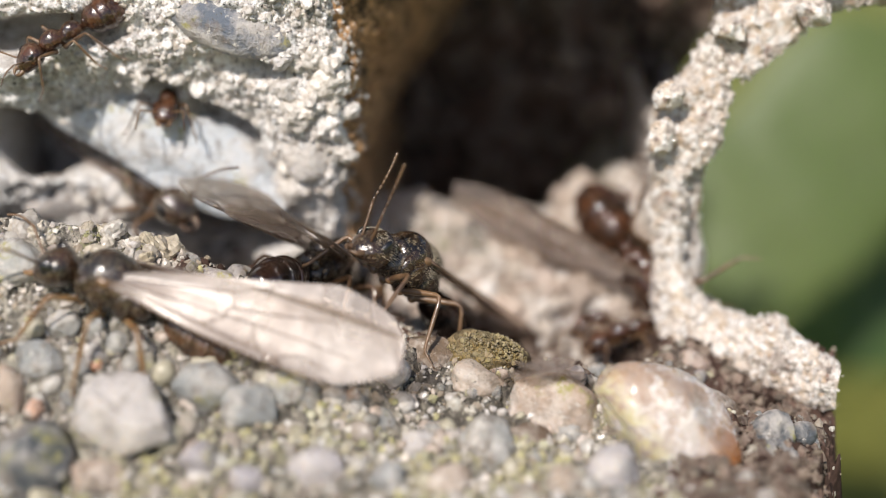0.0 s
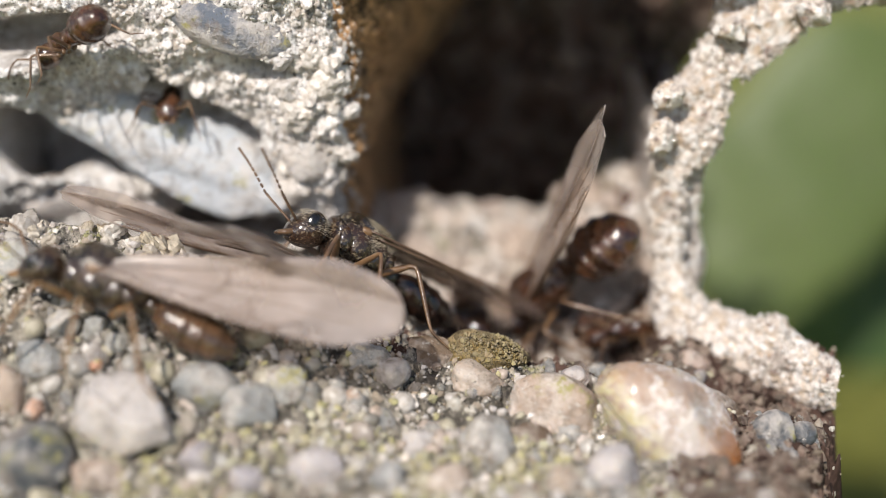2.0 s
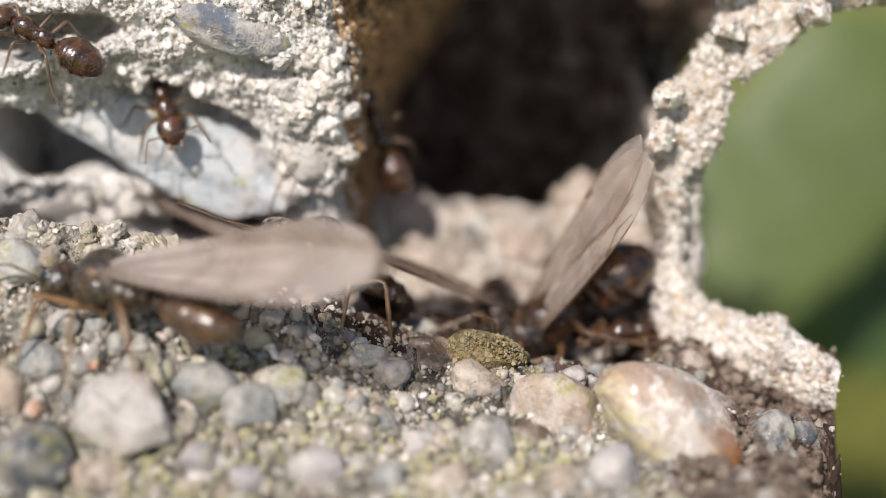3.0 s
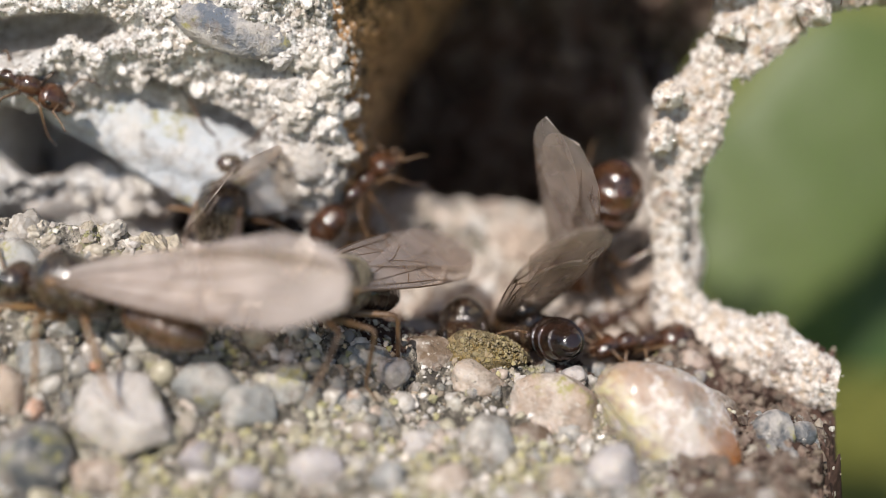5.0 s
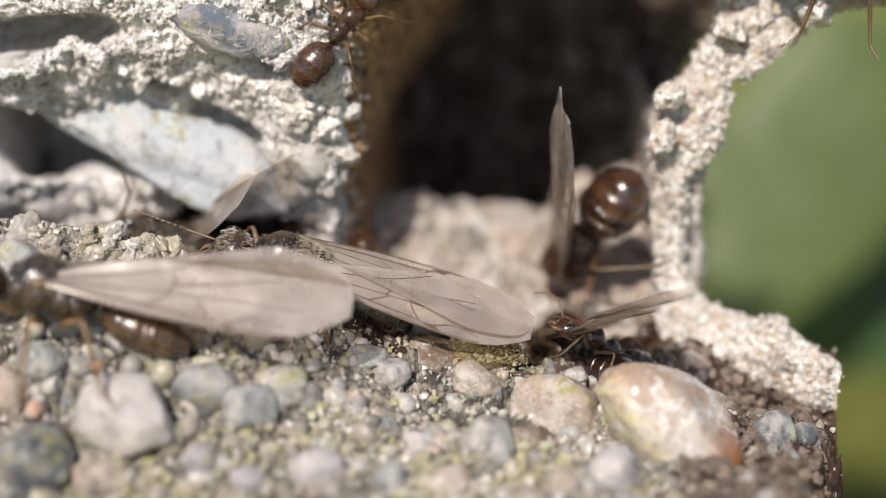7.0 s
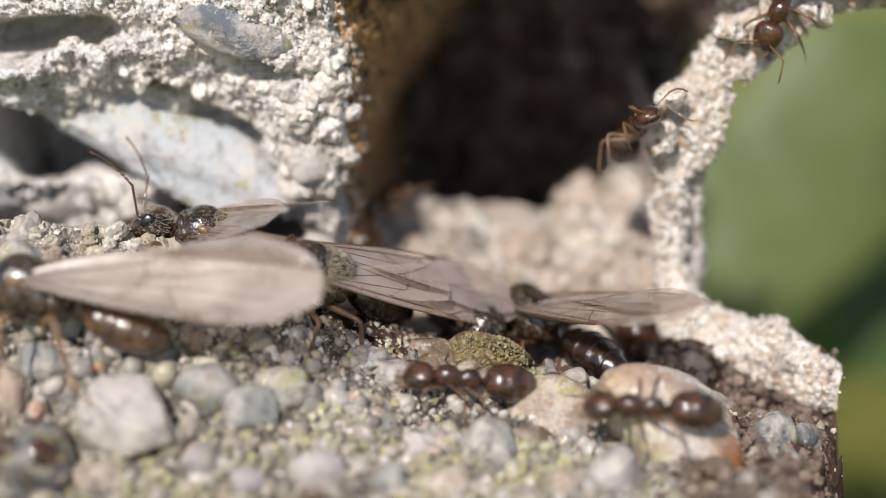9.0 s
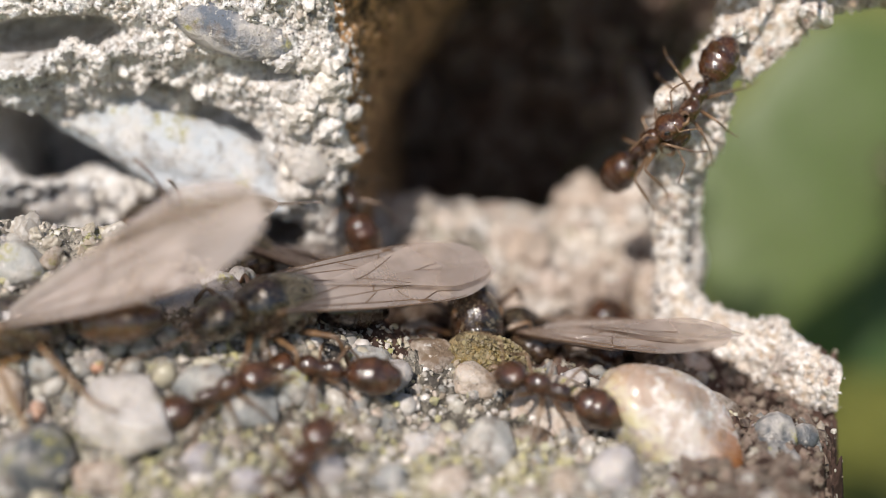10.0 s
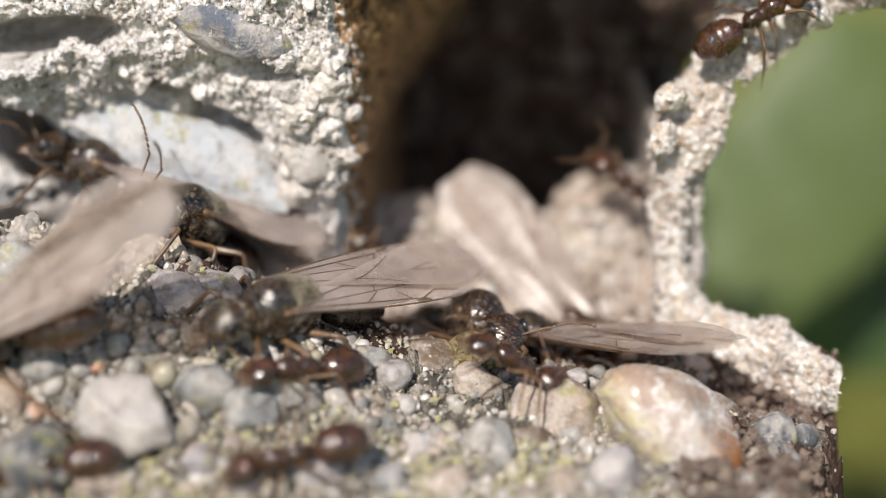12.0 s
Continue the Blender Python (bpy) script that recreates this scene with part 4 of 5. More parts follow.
def worker_ant(label, body=None, limb=None):
    """A wingless worker, smaller and browner."""
    body, limb = body or BROWN, limb or LIMB_DARK
    ant = new("worker_ant")
    ant.scale = (0.72, 0.72, 0.72)
    tagged(ant, label, "worker ant", "worker ants at the nest hole")
    head = part("head", Shape().loft([(0.55, 0.02, 0.05, 0.05), (0.62, 0.02, 0.27, 0.22), (0.80, 0.02, 0.38, 0.30), (1.02, -0.03, 0.36, 0.27), (1.22, -0.10, 0.26, 0.18), (1.30, -0.13, 0.10, 0.08)], 22), body, ant)
    for s in (-1, 1):
        part("eye", Shape().ball((0.92, 0.30 * s, 0.12), (0.10, 0.05, 0.09)), EYE, head)
        part("mandible", Shape().tube([(1.22, 0.16 * s, -0.14), (1.38, 0.17 * s, -0.18), (1.46, 0.03 * s, -0.20)], (0.065, 0.055, 0.015)), limb, head)
        antenna(s, (1.14, 0.12, 0.05), (1.42, 0.62, 0.32), (1.95, 0.75, 0.05), limb, ant)
    part("thorax", Shape().loft([(-0.62, -0.08, 0.08, 0.08), (-0.52, 0.0, 0.20, 0.22), (-0.25, 0.04, 0.21, 0.24), (-0.08, 0.0, 0.19, 0.2), (0.15, 0.08, 0.26, 0.28), (0.42, 0.06, 0.24, 0.24), (0.58, 0.02, 0.10, 0.12)], 18), body, ant)
    part("petiole", Shape().loft([(-0.60, -0.1, 0.06, 0.06), (-0.70, 0.0, 0.11, 0.18), (-0.78, -0.1, 0.07, 0.07)], 10), body, ant)
    st = gaster_stations(-0.74, 1.25, 0.50, 0.05, 4, -0.02)
    part("gaster", Shape().loft(st[::-1], 22, 2), body, ant)
    for s in (-1, 1):
        leg(s, (0.32, 0.16, -0.16), (0.72, 0.62, 0.15), (0.98, 0.92, -0.55), (1.22, 1.05, -0.72), 0.036, limb, ant)
        leg(s, (0.02, 0.17, -0.18), (0.02, 0.78, 0.18), (-0.08, 1.10, -0.56), (-0.16, 1.38, -0.72), 0.036, limb, ant)
        leg(s, (-0.28, 0.16, -0.16), (-0.62, 0.75, 0.20), (-1.02, 1.12, -0.56), (-1.30, 1.32, -0.72), 0.038, limb, ant)
    return ant



# ---- the ants and their ways ----
front_male = winged_ant("blackish winged male ant with smoky wings on the pebbles", spread=4, lift=2, roof=48, limb=LIMB, span=1.13, bulk=0.95, tail_skin=AMBER)
centre_male = winged_ant("black winged male ant with golden down, standing on the ledge", spread=4, lift=1, roof=7, bulk=0.9, downy=True, feelers=((1.6, 0.3, 0.55), (1.85, 0.45, 1.45)))
rear_male = winged_ant("dark winged male ant behind the ledge crest", spread=10, lift=8, roof=15)
crest_male = winged_ant("black winged male ant climbing over pale stones", downy=True, spread=4, lift=3, roof=15, feelers=((1.5, 0.5, 0.6), (2.2, 1.1, 1.0)))
hole_male = winged_ant("brown winged male ant on the mound in the nest hole", spread=6, lift=14, roof=8, body=BROWN, bulk=1.45)
hollow_male = winged_ant("gloss-black winged male ant low in the hollow", spread=5, lift=12, roof=9)
facing_male = winged_ant("black ant with lowered head behind the mossy stone", wings=False, feelers=((1.6, 0.55, 0.1), (2.1, 1.3, 0.15)))
top_male = winged_ant("gloss-black ant by the mortar strand", wings=False)
lip_worker = worker_ant("glossy brown worker ant on the block face")
face_worker = worker_ant("small brown worker ant on the rough block face")
corner_worker = worker_ant("dark brown worker ant at the corner of the block")
stone_worker = worker_ant("reddish worker ant walking over the pebbles")
trail_worker = worker_ant("reddish worker ant following over the pebbles")
near_worker = worker_ant("brown worker ant on the small pebbles")
crossing_worker = worker_ant("dark worker ant crossing the lichened concrete")
rim_worker = worker_ant("golden-brown worker ant on the rim of the nest hole")
mortar_worker = worker_ant("brown worker ant climbing down the pale mortar")
leaf_worker = worker_ant("dark ant walking on the large leaf")


stone("pebble", mm(3.96, -2.04, -2.57, -24, 33, -13), (1.56, 0.84, 0.91), QUARTZ, ledge, 5, 0.03, "large pale quartz pebble with a rust-orange end", 0.09)
stone("pebble", mm(1.93, -1.58, -2.43, -20, 11, -4), (0.96, 0.57, 0.62), STONE_WARM, ledge, 4, 0.05, "rosy speckled pebble", 0.13)
stone("pebble", mm(0.54, -1.13, -2.12, -21, 14, -5), (0.61, 0.36, 0.39), STONE_WARM, ledge, 4, 0, "waxy yellowish quartz pebble", 0.13)
stone("pebble", mm(0.80, -0.40, -1.95, -20, 8, -2), (0.76, 0.40, 0.46), STONE_MOSS, ledge, 5, 0, "flat stone under olive moss", 0.24)
stone("pebble", mm(-0.22, -0.42, -1.90, -20, 4, 2), (0.55, 0.34, 0.38), STONE_BROWN, ledge, 4, 0, "flat brown stone", 0.13)
stone("pebble", mm(-5.20, -2.98, -1.84, -20, 11, -4), (0.99, 0.66, 0.71), STONE_PALE, ledge, 4, 0.12, "angular lilac-white quartz", 0.13)
stone("pebble", mm(-6.66, -3.54, -2.38, -20, -9, 3), (0.70, 0.65, 0.70), STONE_DARK, ledge, 4, 0, "dark slate pebble", 0.13)
stone("pebble", mm(-3.99, -2.35, -1.63, -20, 8, -3), (0.63, 0.46, 0.49), STONE_GREY, ledge, 4, 0, "", 0.13)
stone("pebble", mm(-3.24, -2.58, -1.87, -20, -0, 0), (0.50, 0.37, 0.40), STONE_GREY, ledge, 4, 0, "", 0.13)
stone("pebble", mm(-2.65, -2.14, -1.69, -20, -0, 0), (0.48, 0.35, 0.37), STONE_GREY, ledge, 4, 0, "", 0.13)
stone("pebble", mm(0.80, -2.65, -2.63, -20, -9, 3), (0.45, 0.42, 0.62), STONE_GREY, ledge, 4, 0.05, "", 0.13)
stone("pebble", mm(-1.51, -2.01, -1.97, -20, -0, 0), (0.16, 0.15, 0.17), STONE_WARM, ledge, 3, 0, "small cream grain", 0.13)
stone("pebble", mm(-0.95, -1.28, -1.83, -20, -0, 0), (0.35, 0.28, 0.30), STONE_PALE, ledge, 4, 0.05, "", 0.13)
stone("pebble", mm(2.78, -3.30, -2.79, -21, -19, 7), (0.48, 0.45, 0.55), STONE_PALE, ledge, 4, 0.05, "", 0.13)
stone("pebble", mm(5.71, -1.98, -3.03, -20, 5, -2), (0.48, 0.27, 0.29), STONE_DARK, ledge, 4, 0.05, "dark angular chip", 0.13)
stone("pebble", mm(5.78, -1.60, -2.85, -21, -19, 7), (0.42, 0.34, 0.44), STONE_DARK, ledge, 4, 0, "dark grey stone in the crumbly soil", 0.13)
stone("pebble", mm(4.71, 0.68, -2.57, -20, -0, 0), (0.38, 0.27, 0.29), STONE_WARM, ledge, 4, 0, "small pink pebble", 0.13)
stone("pebble", mm(5.05, -0.75, -2.85, -25, 35, -15), (0.61, 0.29, 0.31), STONE_BROWN, ledge, 4, 0, "", 0.13)
stone("pebble", mm(2.87, 0.21, -2.58, -20, -0, 0), (0.25, 0.23, 0.25), STONE_GREY, ledge, 4, 0.1, "", 0.13)
stone("pebble", mm(2.33, -0.90, -2.13, -20, -0, 0), (0.24, 0.20, 0.22), STONE_PALE, ledge, 4, 0, "", 0.13)
stone("pebble", mm(-5.95, -1.53, -0.90, -20, -0, 0), (0.27, 0.24, 0.26), STONE_GREY, ledge, 4, 0, "", 0.13)
stone("pebble", mm(-5.54, -1.88, -1.01, -20, -0, 0), (0.22, 0.19, 0.21), STONE_GREY, ledge, 3, 0, "", 0.13)
stone("pebble", mm(-7.27, -2.43, -1.63, -20, -0, 0), (0.31, 0.28, 0.51), STONE_WARM, ledge, 4, 0, "", 0.13)
stone("pebble", mm(-6.79, -2.71, -1.84, -20, -0, 0), (0.18, 0.17, 0.18), STONE_RUST, ledge, 3, 0, "orange grain", 0.13)
stone("pebble", mm(-6.82, -2.09, -1.26, -20, -0, 0), (0.46, 0.33, 0.36), STONE_GREY, ledge, 4, 0.05, "", 0.13)
stone("pebble", mm(-6.51, -1.55, -0.82, -20, -0, 0), (0.31, 0.26, 0.28), STONE_GREY, ledge, 3, 0.05, "", 0.13)
stone("pebble", mm(1.49, -2.25, -2.62, -20, 9, -3), (0.47, 0.22, 0.24), STONE_BROWN, ledge, 4, 0, "", 0.13)
stone("pebble", mm(-0.46, 1.60, -2.27, -20, -0, 0), (0.42, 0.25, 0.27), STONE_GREY, ledge, 4, 0, "", 0.13)
stone("pebble", mm(-1.44, -1.04, -1.74, -20, -0, 0), (0.54, 0.30, 0.32), STONE_GREY, ledge, 4, 0.05, "", 0.13)
stone("pebble", mm(-0.47, -2.62, -2.59, -20, -0, 0), (0.36, 0.29, 0.31), STONE_PALE, ledge, 4, 0.05, "", 0.13)
stone("pebble", mm(-2.07, -3.47, -2.56, -20, -0, 0), (0.45, 0.32, 0.35), STONE_PALE, ledge, 4, 0.05, "", 0.13)
stone("pebble", mm(-0.87, -3.62, -2.69, -20, -0, 0), (0.35, 0.28, 0.30), STONE_GREY, ledge, 4, 0.05, "", 0.13)
stone("pebble", mm(0.06, -3.62, -2.69, -20, -0, 0), (0.40, 0.28, 0.30), STONE_WARM, ledge, 4, 0.05, "", 0.13)
stone("pebble", mm(1.98, -3.74, -2.62, -20, -0, 0), (0.30, 0.23, 0.25), STONE_WARM, ledge, 4, 0.05, "", 0.13)
stone("pebble", mm(-3.95, -3.49, -2.34, -20, -0, 0), (0.35, 0.28, 0.30), STONE_PALE, ledge, 4, 0.05, "", 0.13)
stone("pebble", mm(-5.61, -3.75, -2.61, -20, -0, 0), (0.49, 0.32, 0.35), STONE_WARM, ledge, 4, 0.1, "", 0.13)
stone("pebble", mm(-3.24, -3.74, -2.62, -20, -0, 0), (0.35, 0.23, 0.25), STONE_PALE, ledge, 4, 0.1, "", 0.13)
stone("pebble", mm(-7.42, -0.75, -0.03, -20, -0, 0), (0.58, 0.39, 0.43), STONE_GREY, ledge, 4, 0.05, "", 0.13)
stone("pebble", mm(-4.81, -0.64, -0.60, -20, 9, -3), (0.70, 0.50, 0.54), STONE_PALE, ledge, 4, 0.12, "pale angular lump of concrete", 0.13)
stone("pebble", mm(-4.03, -0.46, -0.46, -20, 8, -3), (0.70, 0.30, 0.32), STONE_PALE, ledge, 4, 0.12, "", 0.13)
stone("pebble", mm(-5.84, -2.18, -1.28, -20, -0, 0), (0.13, 0.12, 0.15), STONE_RUST, ledge, 3, 0.05, "", 0.13)
stone("pebble", mm(-4.07, -3.36, -2.43, -20, -0, 0), (0.30, 0.28, 0.30), STONE_WARM, ledge, 4, 0.05, "", 0.13)
stone("pebble", mm(3.85, -0.41, -2.67, -20, -0, 0), (0.28, 0.20, 0.22), STONE_PALE, ledge, 3, 0, "", 0.13)
stone("pebble", mm(6.41, -1.30, -3.06, -20, -0, 0), (0.27, 0.25, 0.27), STONE_DARK, ledge, 3, 0.05, "", 0.13)
stone("stone", mm(-3.92, 1.80, 3.64, -20, 17, -5), (1.16, 0.36, 0.46), STONE_SLATE, block, 4, -0.12, "smooth blue-grey stone set in the block", 0.05)
stone("stone", mm(-5.45, 2.85, 1.20, -36, 25, -9), (3.1, 0.5, 0.86), STONE_BLUE, block, 4, 0.08, "long blue-white stone slab", 0.2)
stone("stone", mm(-5.08, 3.85, 0.0, -20, 8, -3), (0.78, 0.40, 0.36), STONE_PALE, block, 4, 0.08, "bright white crystal", 0.2)
stone("stone", mm(-2.57, 2.17, 1.26, -21, 19, -7), (0.68, 0.35, 0.65), STONE_PALE, block, 4, 0.08, "", 0.2)
stone("stone", mm(-2.38, 5.24, -1.53, -20, -0, 0), (0.58, 0.50, 0.42), MORTAR, ledge, 5, 0.08, "", 0.26)
stone("stone", mm(-1.05, 5.89, -1.49, -20, -0, 0), (0.52, 0.50, 0.39), MORTAR, ledge, 5, 0.08, "", 0.26)
stone("lump", mm(5.35, 2.34, 3.51, -20, -0, 0), (0.31, 0.30, 0.28), LIME, mortar, 5, 0.08, "", 0.26)
stone("lump", mm(4.25, 1.91, 2.32, -20, -9, 3), (0.33, 0.30, 0.25), LIME, mortar, 5, 0.08, "", 0.26)
stone("lump", mm(4.12, 1.84, 1.55, -20, -0, 0), (0.28, 0.30, 0.37), LIME, mortar, 5, 0.08, "", 0.26)
stone("lump", mm(6.91, 2.46, 3.84, -20, -0, 0), (0.39, 0.30, 0.28), LIME, mortar, 5, 0.08, "", 0.26)
stone("stone", mm(1.78, 5.01, -1.55, -20, -0, 0), (0.45, 0.30, 0.38), MORTAR, ledge, 5, 0.08, "", 0.26)
stone("stone", mm(-7.90, 3.6, -0.11, -20, -0, 0), (0.78, 0.50, 0.48), STONE_PALE, block, 4, 0.08, "", 0.2)
stone("stone", mm(-6.52, 3.5, -0.2, -20, -0, 0), (0.54, 0.40, 0.36), STONE_PALE, block, 4, 0.08, "", 0.2)

# Loose pebbles pressed into the slope, each its own piece.
PEBBLE_MESHES = [stone_shape((1, 0.8, 0.75), 100 + i, 2, 0.22, 0.13) for i in range(12)]
PEBBLE_MESHES = [[s.mesh("pebble", m) for m in (STONE_GREY, STONE_WARM, STONE_PALE, SAND)] for s in PEBBLE_MESHES]
rp = random.Random(11)
for i in range(290):
    x, y = rp.uniform(-8.3, 6.6), rp.uniform(-5.2, 0.3)
    r = 0.07 + 0.26 * rp.random() ** 2.2
    ob = new("pebble", rp.choice(rp.choice(PEBBLE_MESHES)))
    ob.parent = ledge
    z = float(ledge_height(x, y)[0])
    ob.matrix_basis = mm(x, y, z - 0.3 * r, rp.uniform(0, 360), rp.uniform(0, 360), rp.uniform(0, 360)) @ Matrix.Scale(r, 4)

def feel(ant, seed, swing, droop=()):
    """Antennae waver slowly, each in its own rhythm; droop: seconds and the degrees by which they are laid forward."""
    rr = random.Random(seed)
    when, low = [d[0] for d in droop] or [0], [d[1] for d in droop] or [0]
    for c in ant.children:
        if c.name.startswith("antenna"):
            base = c.location / MM
            walk(c, [(12 * j / 26, mm(*base, rr.uniform(-swing, swing) * 0.4, rr.uniform(-swing, swing) + float(np.interp(12 * j / 26, when, low)), rr.uniform(-swing, swing))) for j in range(27)])


def motions():
    walk(front_male, [
        (0, mm(-5.59, -1.42, -0.16, -7, -20, 171)),
        (0.5, mm(-5.63, -1.76, 0.03, -8, -17, 173)),
        (0.8, mm(-5.49, -1.80, 0.04, -5, -9, 162)),
        (1, mm(-5.54, -1.79, 0.06, 11, -9, 163)),
        (1.5, mm(-5.65, -1.80, 0.08, 12, -12, 166)),
        (2, mm(-5.69, -1.80, 0.08, 11, -15, 171)),
        (2.5, mm(-5.67, -1.77, 0.05, 16, -9, 164)),
        (3, mm(-5.54, -1.76, -0.01, 9, 2, 156)),
        (3.2, mm(-5.63, -1.78, -0.01, 8, 2, 157)),
        (4.8, mm(-6.16, -1.92, 0.00, 0, -2, 162)),
        (5, mm(-6.20, -1.93, -0.00, -1, -3, 162)),
        (5.5, mm(-6.50, -1.90, -0.08, 0, -8, 169)),
        (6, mm(-6.67, -1.86, -0.11, 3, -10, 178)),
        (6.5, mm(-6.68, -1.87, -0.11, 4, -11, 179)),
        (7, mm(-6.62, -1.86, -0.07, 3, -12, 179)),
        (7.2, mm(-6.59, -1.86, -0.06, 3, -12, 178)),
        (8.8, mm(-6.84, -1.84, -0.05, 5, -8, 171)),
        (9, mm(-6.96, -1.84, -0.05, 4, -6, 171)),
        (9.2, mm(-7.07, -1.84, -0.17, 2, -2, 172)),
        (9.5, mm(-7.27, -1.85, -0.40, -1, 6, 173)),
        (10, mm(-7.10, -2.05, -0.61, -10, 19, 169)),
        (10.5, mm(-7.67, -2.15, -0.90, -14, 26, 168)),
        (11, mm(-7.78, -2.15, -0.87, -15, 24, 165)),
        (12, mm(-7.97, -2.15, -0.97, -17, 28, 168)),
    ])
    walk(centre_male, [
        (0, mm(-0.67, 0.40, -0.49, -13, -39, -129)),
        (0.5, mm(-1.05, 0.45, -0.50, -1, -37, -140)),
        (1, mm(-1.26, 0.52, -0.46, 11, -32, -154)),
        (1.5, mm(-1.57, 0.55, -0.34, 21, -30, -157)),
        (2, mm(-1.62, 0.60, -0.21, 21, -33, -156)),
        (2.5, mm(-1.84, 0.56, -0.31, 14, -29, -151)),
        (3, mm(-2.14, 0.37, -0.19, -1, -30, -146)),
        (3.2, mm(-2.04, 0.33, -0.20, -4, -30, -146)),
        (4, mm(-1.81, -0.53, -0.25, -8, -13, -132)),
        (4.5, mm(-1.88, -1.12, -0.22, -19, -12, -124)),
        (4.8, mm(-2.03, -1.47, -0.19, -26, -11, -118)),
        (5, mm(-1.86, -1.47, -0.19, -26, -12, -118)),
        (5.3, mm(-2.18, -1.47, -0.27, -25, -10, -126)),
        (5.6, mm(-2.17, -1.06, -0.38, -24, -8, -141)),
        (5.8, mm(-2.15, -0.63, -0.42, -23, -10, -161)),
        (6, mm(-2.27, -0.39, -0.40, -23, -12, -174)),
        (6.1, mm(-2.23, -0.27, -0.36, -23, -14, -179)),
        (6.5, mm(-2.52, -0.26, -0.28, -23, -20, -179)),
        (7, mm(-2.75, -0.26, -0.20, -22, -19, -180)),
        (7.2, mm(-2.76, -0.26, -0.17, -23, -20, -179)),
        (8.8, mm(-2.50, -0.39, -0.14, -30, -24, -163)),
        (9, mm(-2.36, -0.63, -0.20, -31, -21, -149)),
        (9.1, mm(-2.41, -0.75, -0.24, -30, -18, -146)),
        (9.5, mm(-2.83, -1.21, -0.32, -23, -10, -140)),
        (10, mm(-2.95, -1.34, -0.54, -23, -5, -145)),
        (10.5, mm(-2.96, -1.36, -0.55, -23, -4, -149)),
        (11, mm(-2.98, -1.38, -0.54, -23, -4, -153)),
        (12, mm(-2.87, -1.34, -0.56, -24, -6, -139)),
    ])
    walk(rear_male, [
        (0, mm(-2.21, 1.40, -0.89, 4, 24, 65)),
        (0.5, mm(-2.25, 1.26, -1.09, 4, 19, 67)),
        (1, mm(-2.46, 1.24, -0.94, 6, 17, 74)),
        (2, mm(-2.58, 1.28, -1.07, 10, 17, 72)),
        (2.5, mm(-3.73, 1.55, -1.16, 13, 26, 60)),
        (3.2, mm(-3.03, 1.59, -1.05, -18, -11, -54)),
        (3.7, mm(-3.56, 2.16, -1.20, -17, -12, 12)),
        (4.2, mm(-4.52, 2.82, -1.15, -22, -7, 80)),
        (4.8, mm(-5.00, 4.07, -1.32, -29, 24, 120)),
        (5.5, mm(-4.96, 3.79, -1.29, -25, 24, 120)),
        (6, mm(-4.84, 3.85, -1.24, -28, 25, 119)),
        (6.5, mm(-5.08, 3.92, -1.20, -30, 21, 125)),
        (7.2, mm(-5.15, 3.92, -1.20, -27, 20, 127)),
        (8.8, mm(-5.57, 2.60, -0.68, -3, 7, 136)),
        (9.5, mm(-5.69, 2.70, -0.66, -3, 8, 135)),
        (10.5, mm(-6.06, 2.80, -0.46, 2, 0, 142)),
        (12, mm(-6.68, 2.58, 0.73, -2, -28, 179)),
    ])
    walk(crest_male, [
        (0, mm(-5.82, 3.08, 0.27, 18, 8, -53)),
        (0.5, mm(-4.43, 2.29, -0.52, 11, 5, -45)),
        (1, mm(-4.98, 1.90, -0.47, -8, 16, -51)),
        (1.5, mm(-4.43, 1.70, -0.69, -11, 12, -38)),
        (2, mm(-3.15, 1.66, -1.20, -5, 21, 21)),
        (2.5, mm(-4.03, 1.66, -1.14, 20, 15, 88)),
        (3.2, mm(-4.24, 2.01, -1.02, 27, -27, -76)),
        (4.2, mm(-4.24, 2.07, -0.42, -14, 28, 122)),
        (4.8, mm(-4.26, 2.11, -0.06, -6, -57, 71)),
        (5.5, mm(-4.68, 2.13, -0.36, 15, -62, 137)),
        (6, mm(-5.15, 2.13, -0.75, 11, -53, 154)),
        (6.5, mm(-5.16, 2.13, -0.85, 11, -44, 167)),
        (7.2, mm(-5.08, 1.96, -0.88, 9, -30, 174)),
        (8.8, mm(-4.28, 0.51, -0.05, 10, -19, 173)),
        (9.2, mm(-4.34, 0.63, -0.00, 4, -19, 175)),
        (9.5, mm(-4.45, 0.79, 0.01, 4, -18, 175)),
        (10, mm(-4.03, 1.37, -0.57, 4, -26, -164)),
        (10.5, mm(-3.61, 1.12, -0.21, -9, -41, -150)),
        (11, mm(-4.58, 1.21, 0.23, -13, -34, -135)),
        (11.5, mm(-4.68, 1.19, 0.23, -15, -34, -132)),
        (12, mm(-4.75, 1.17, 0.25, -17, -34, -129)),
    ])
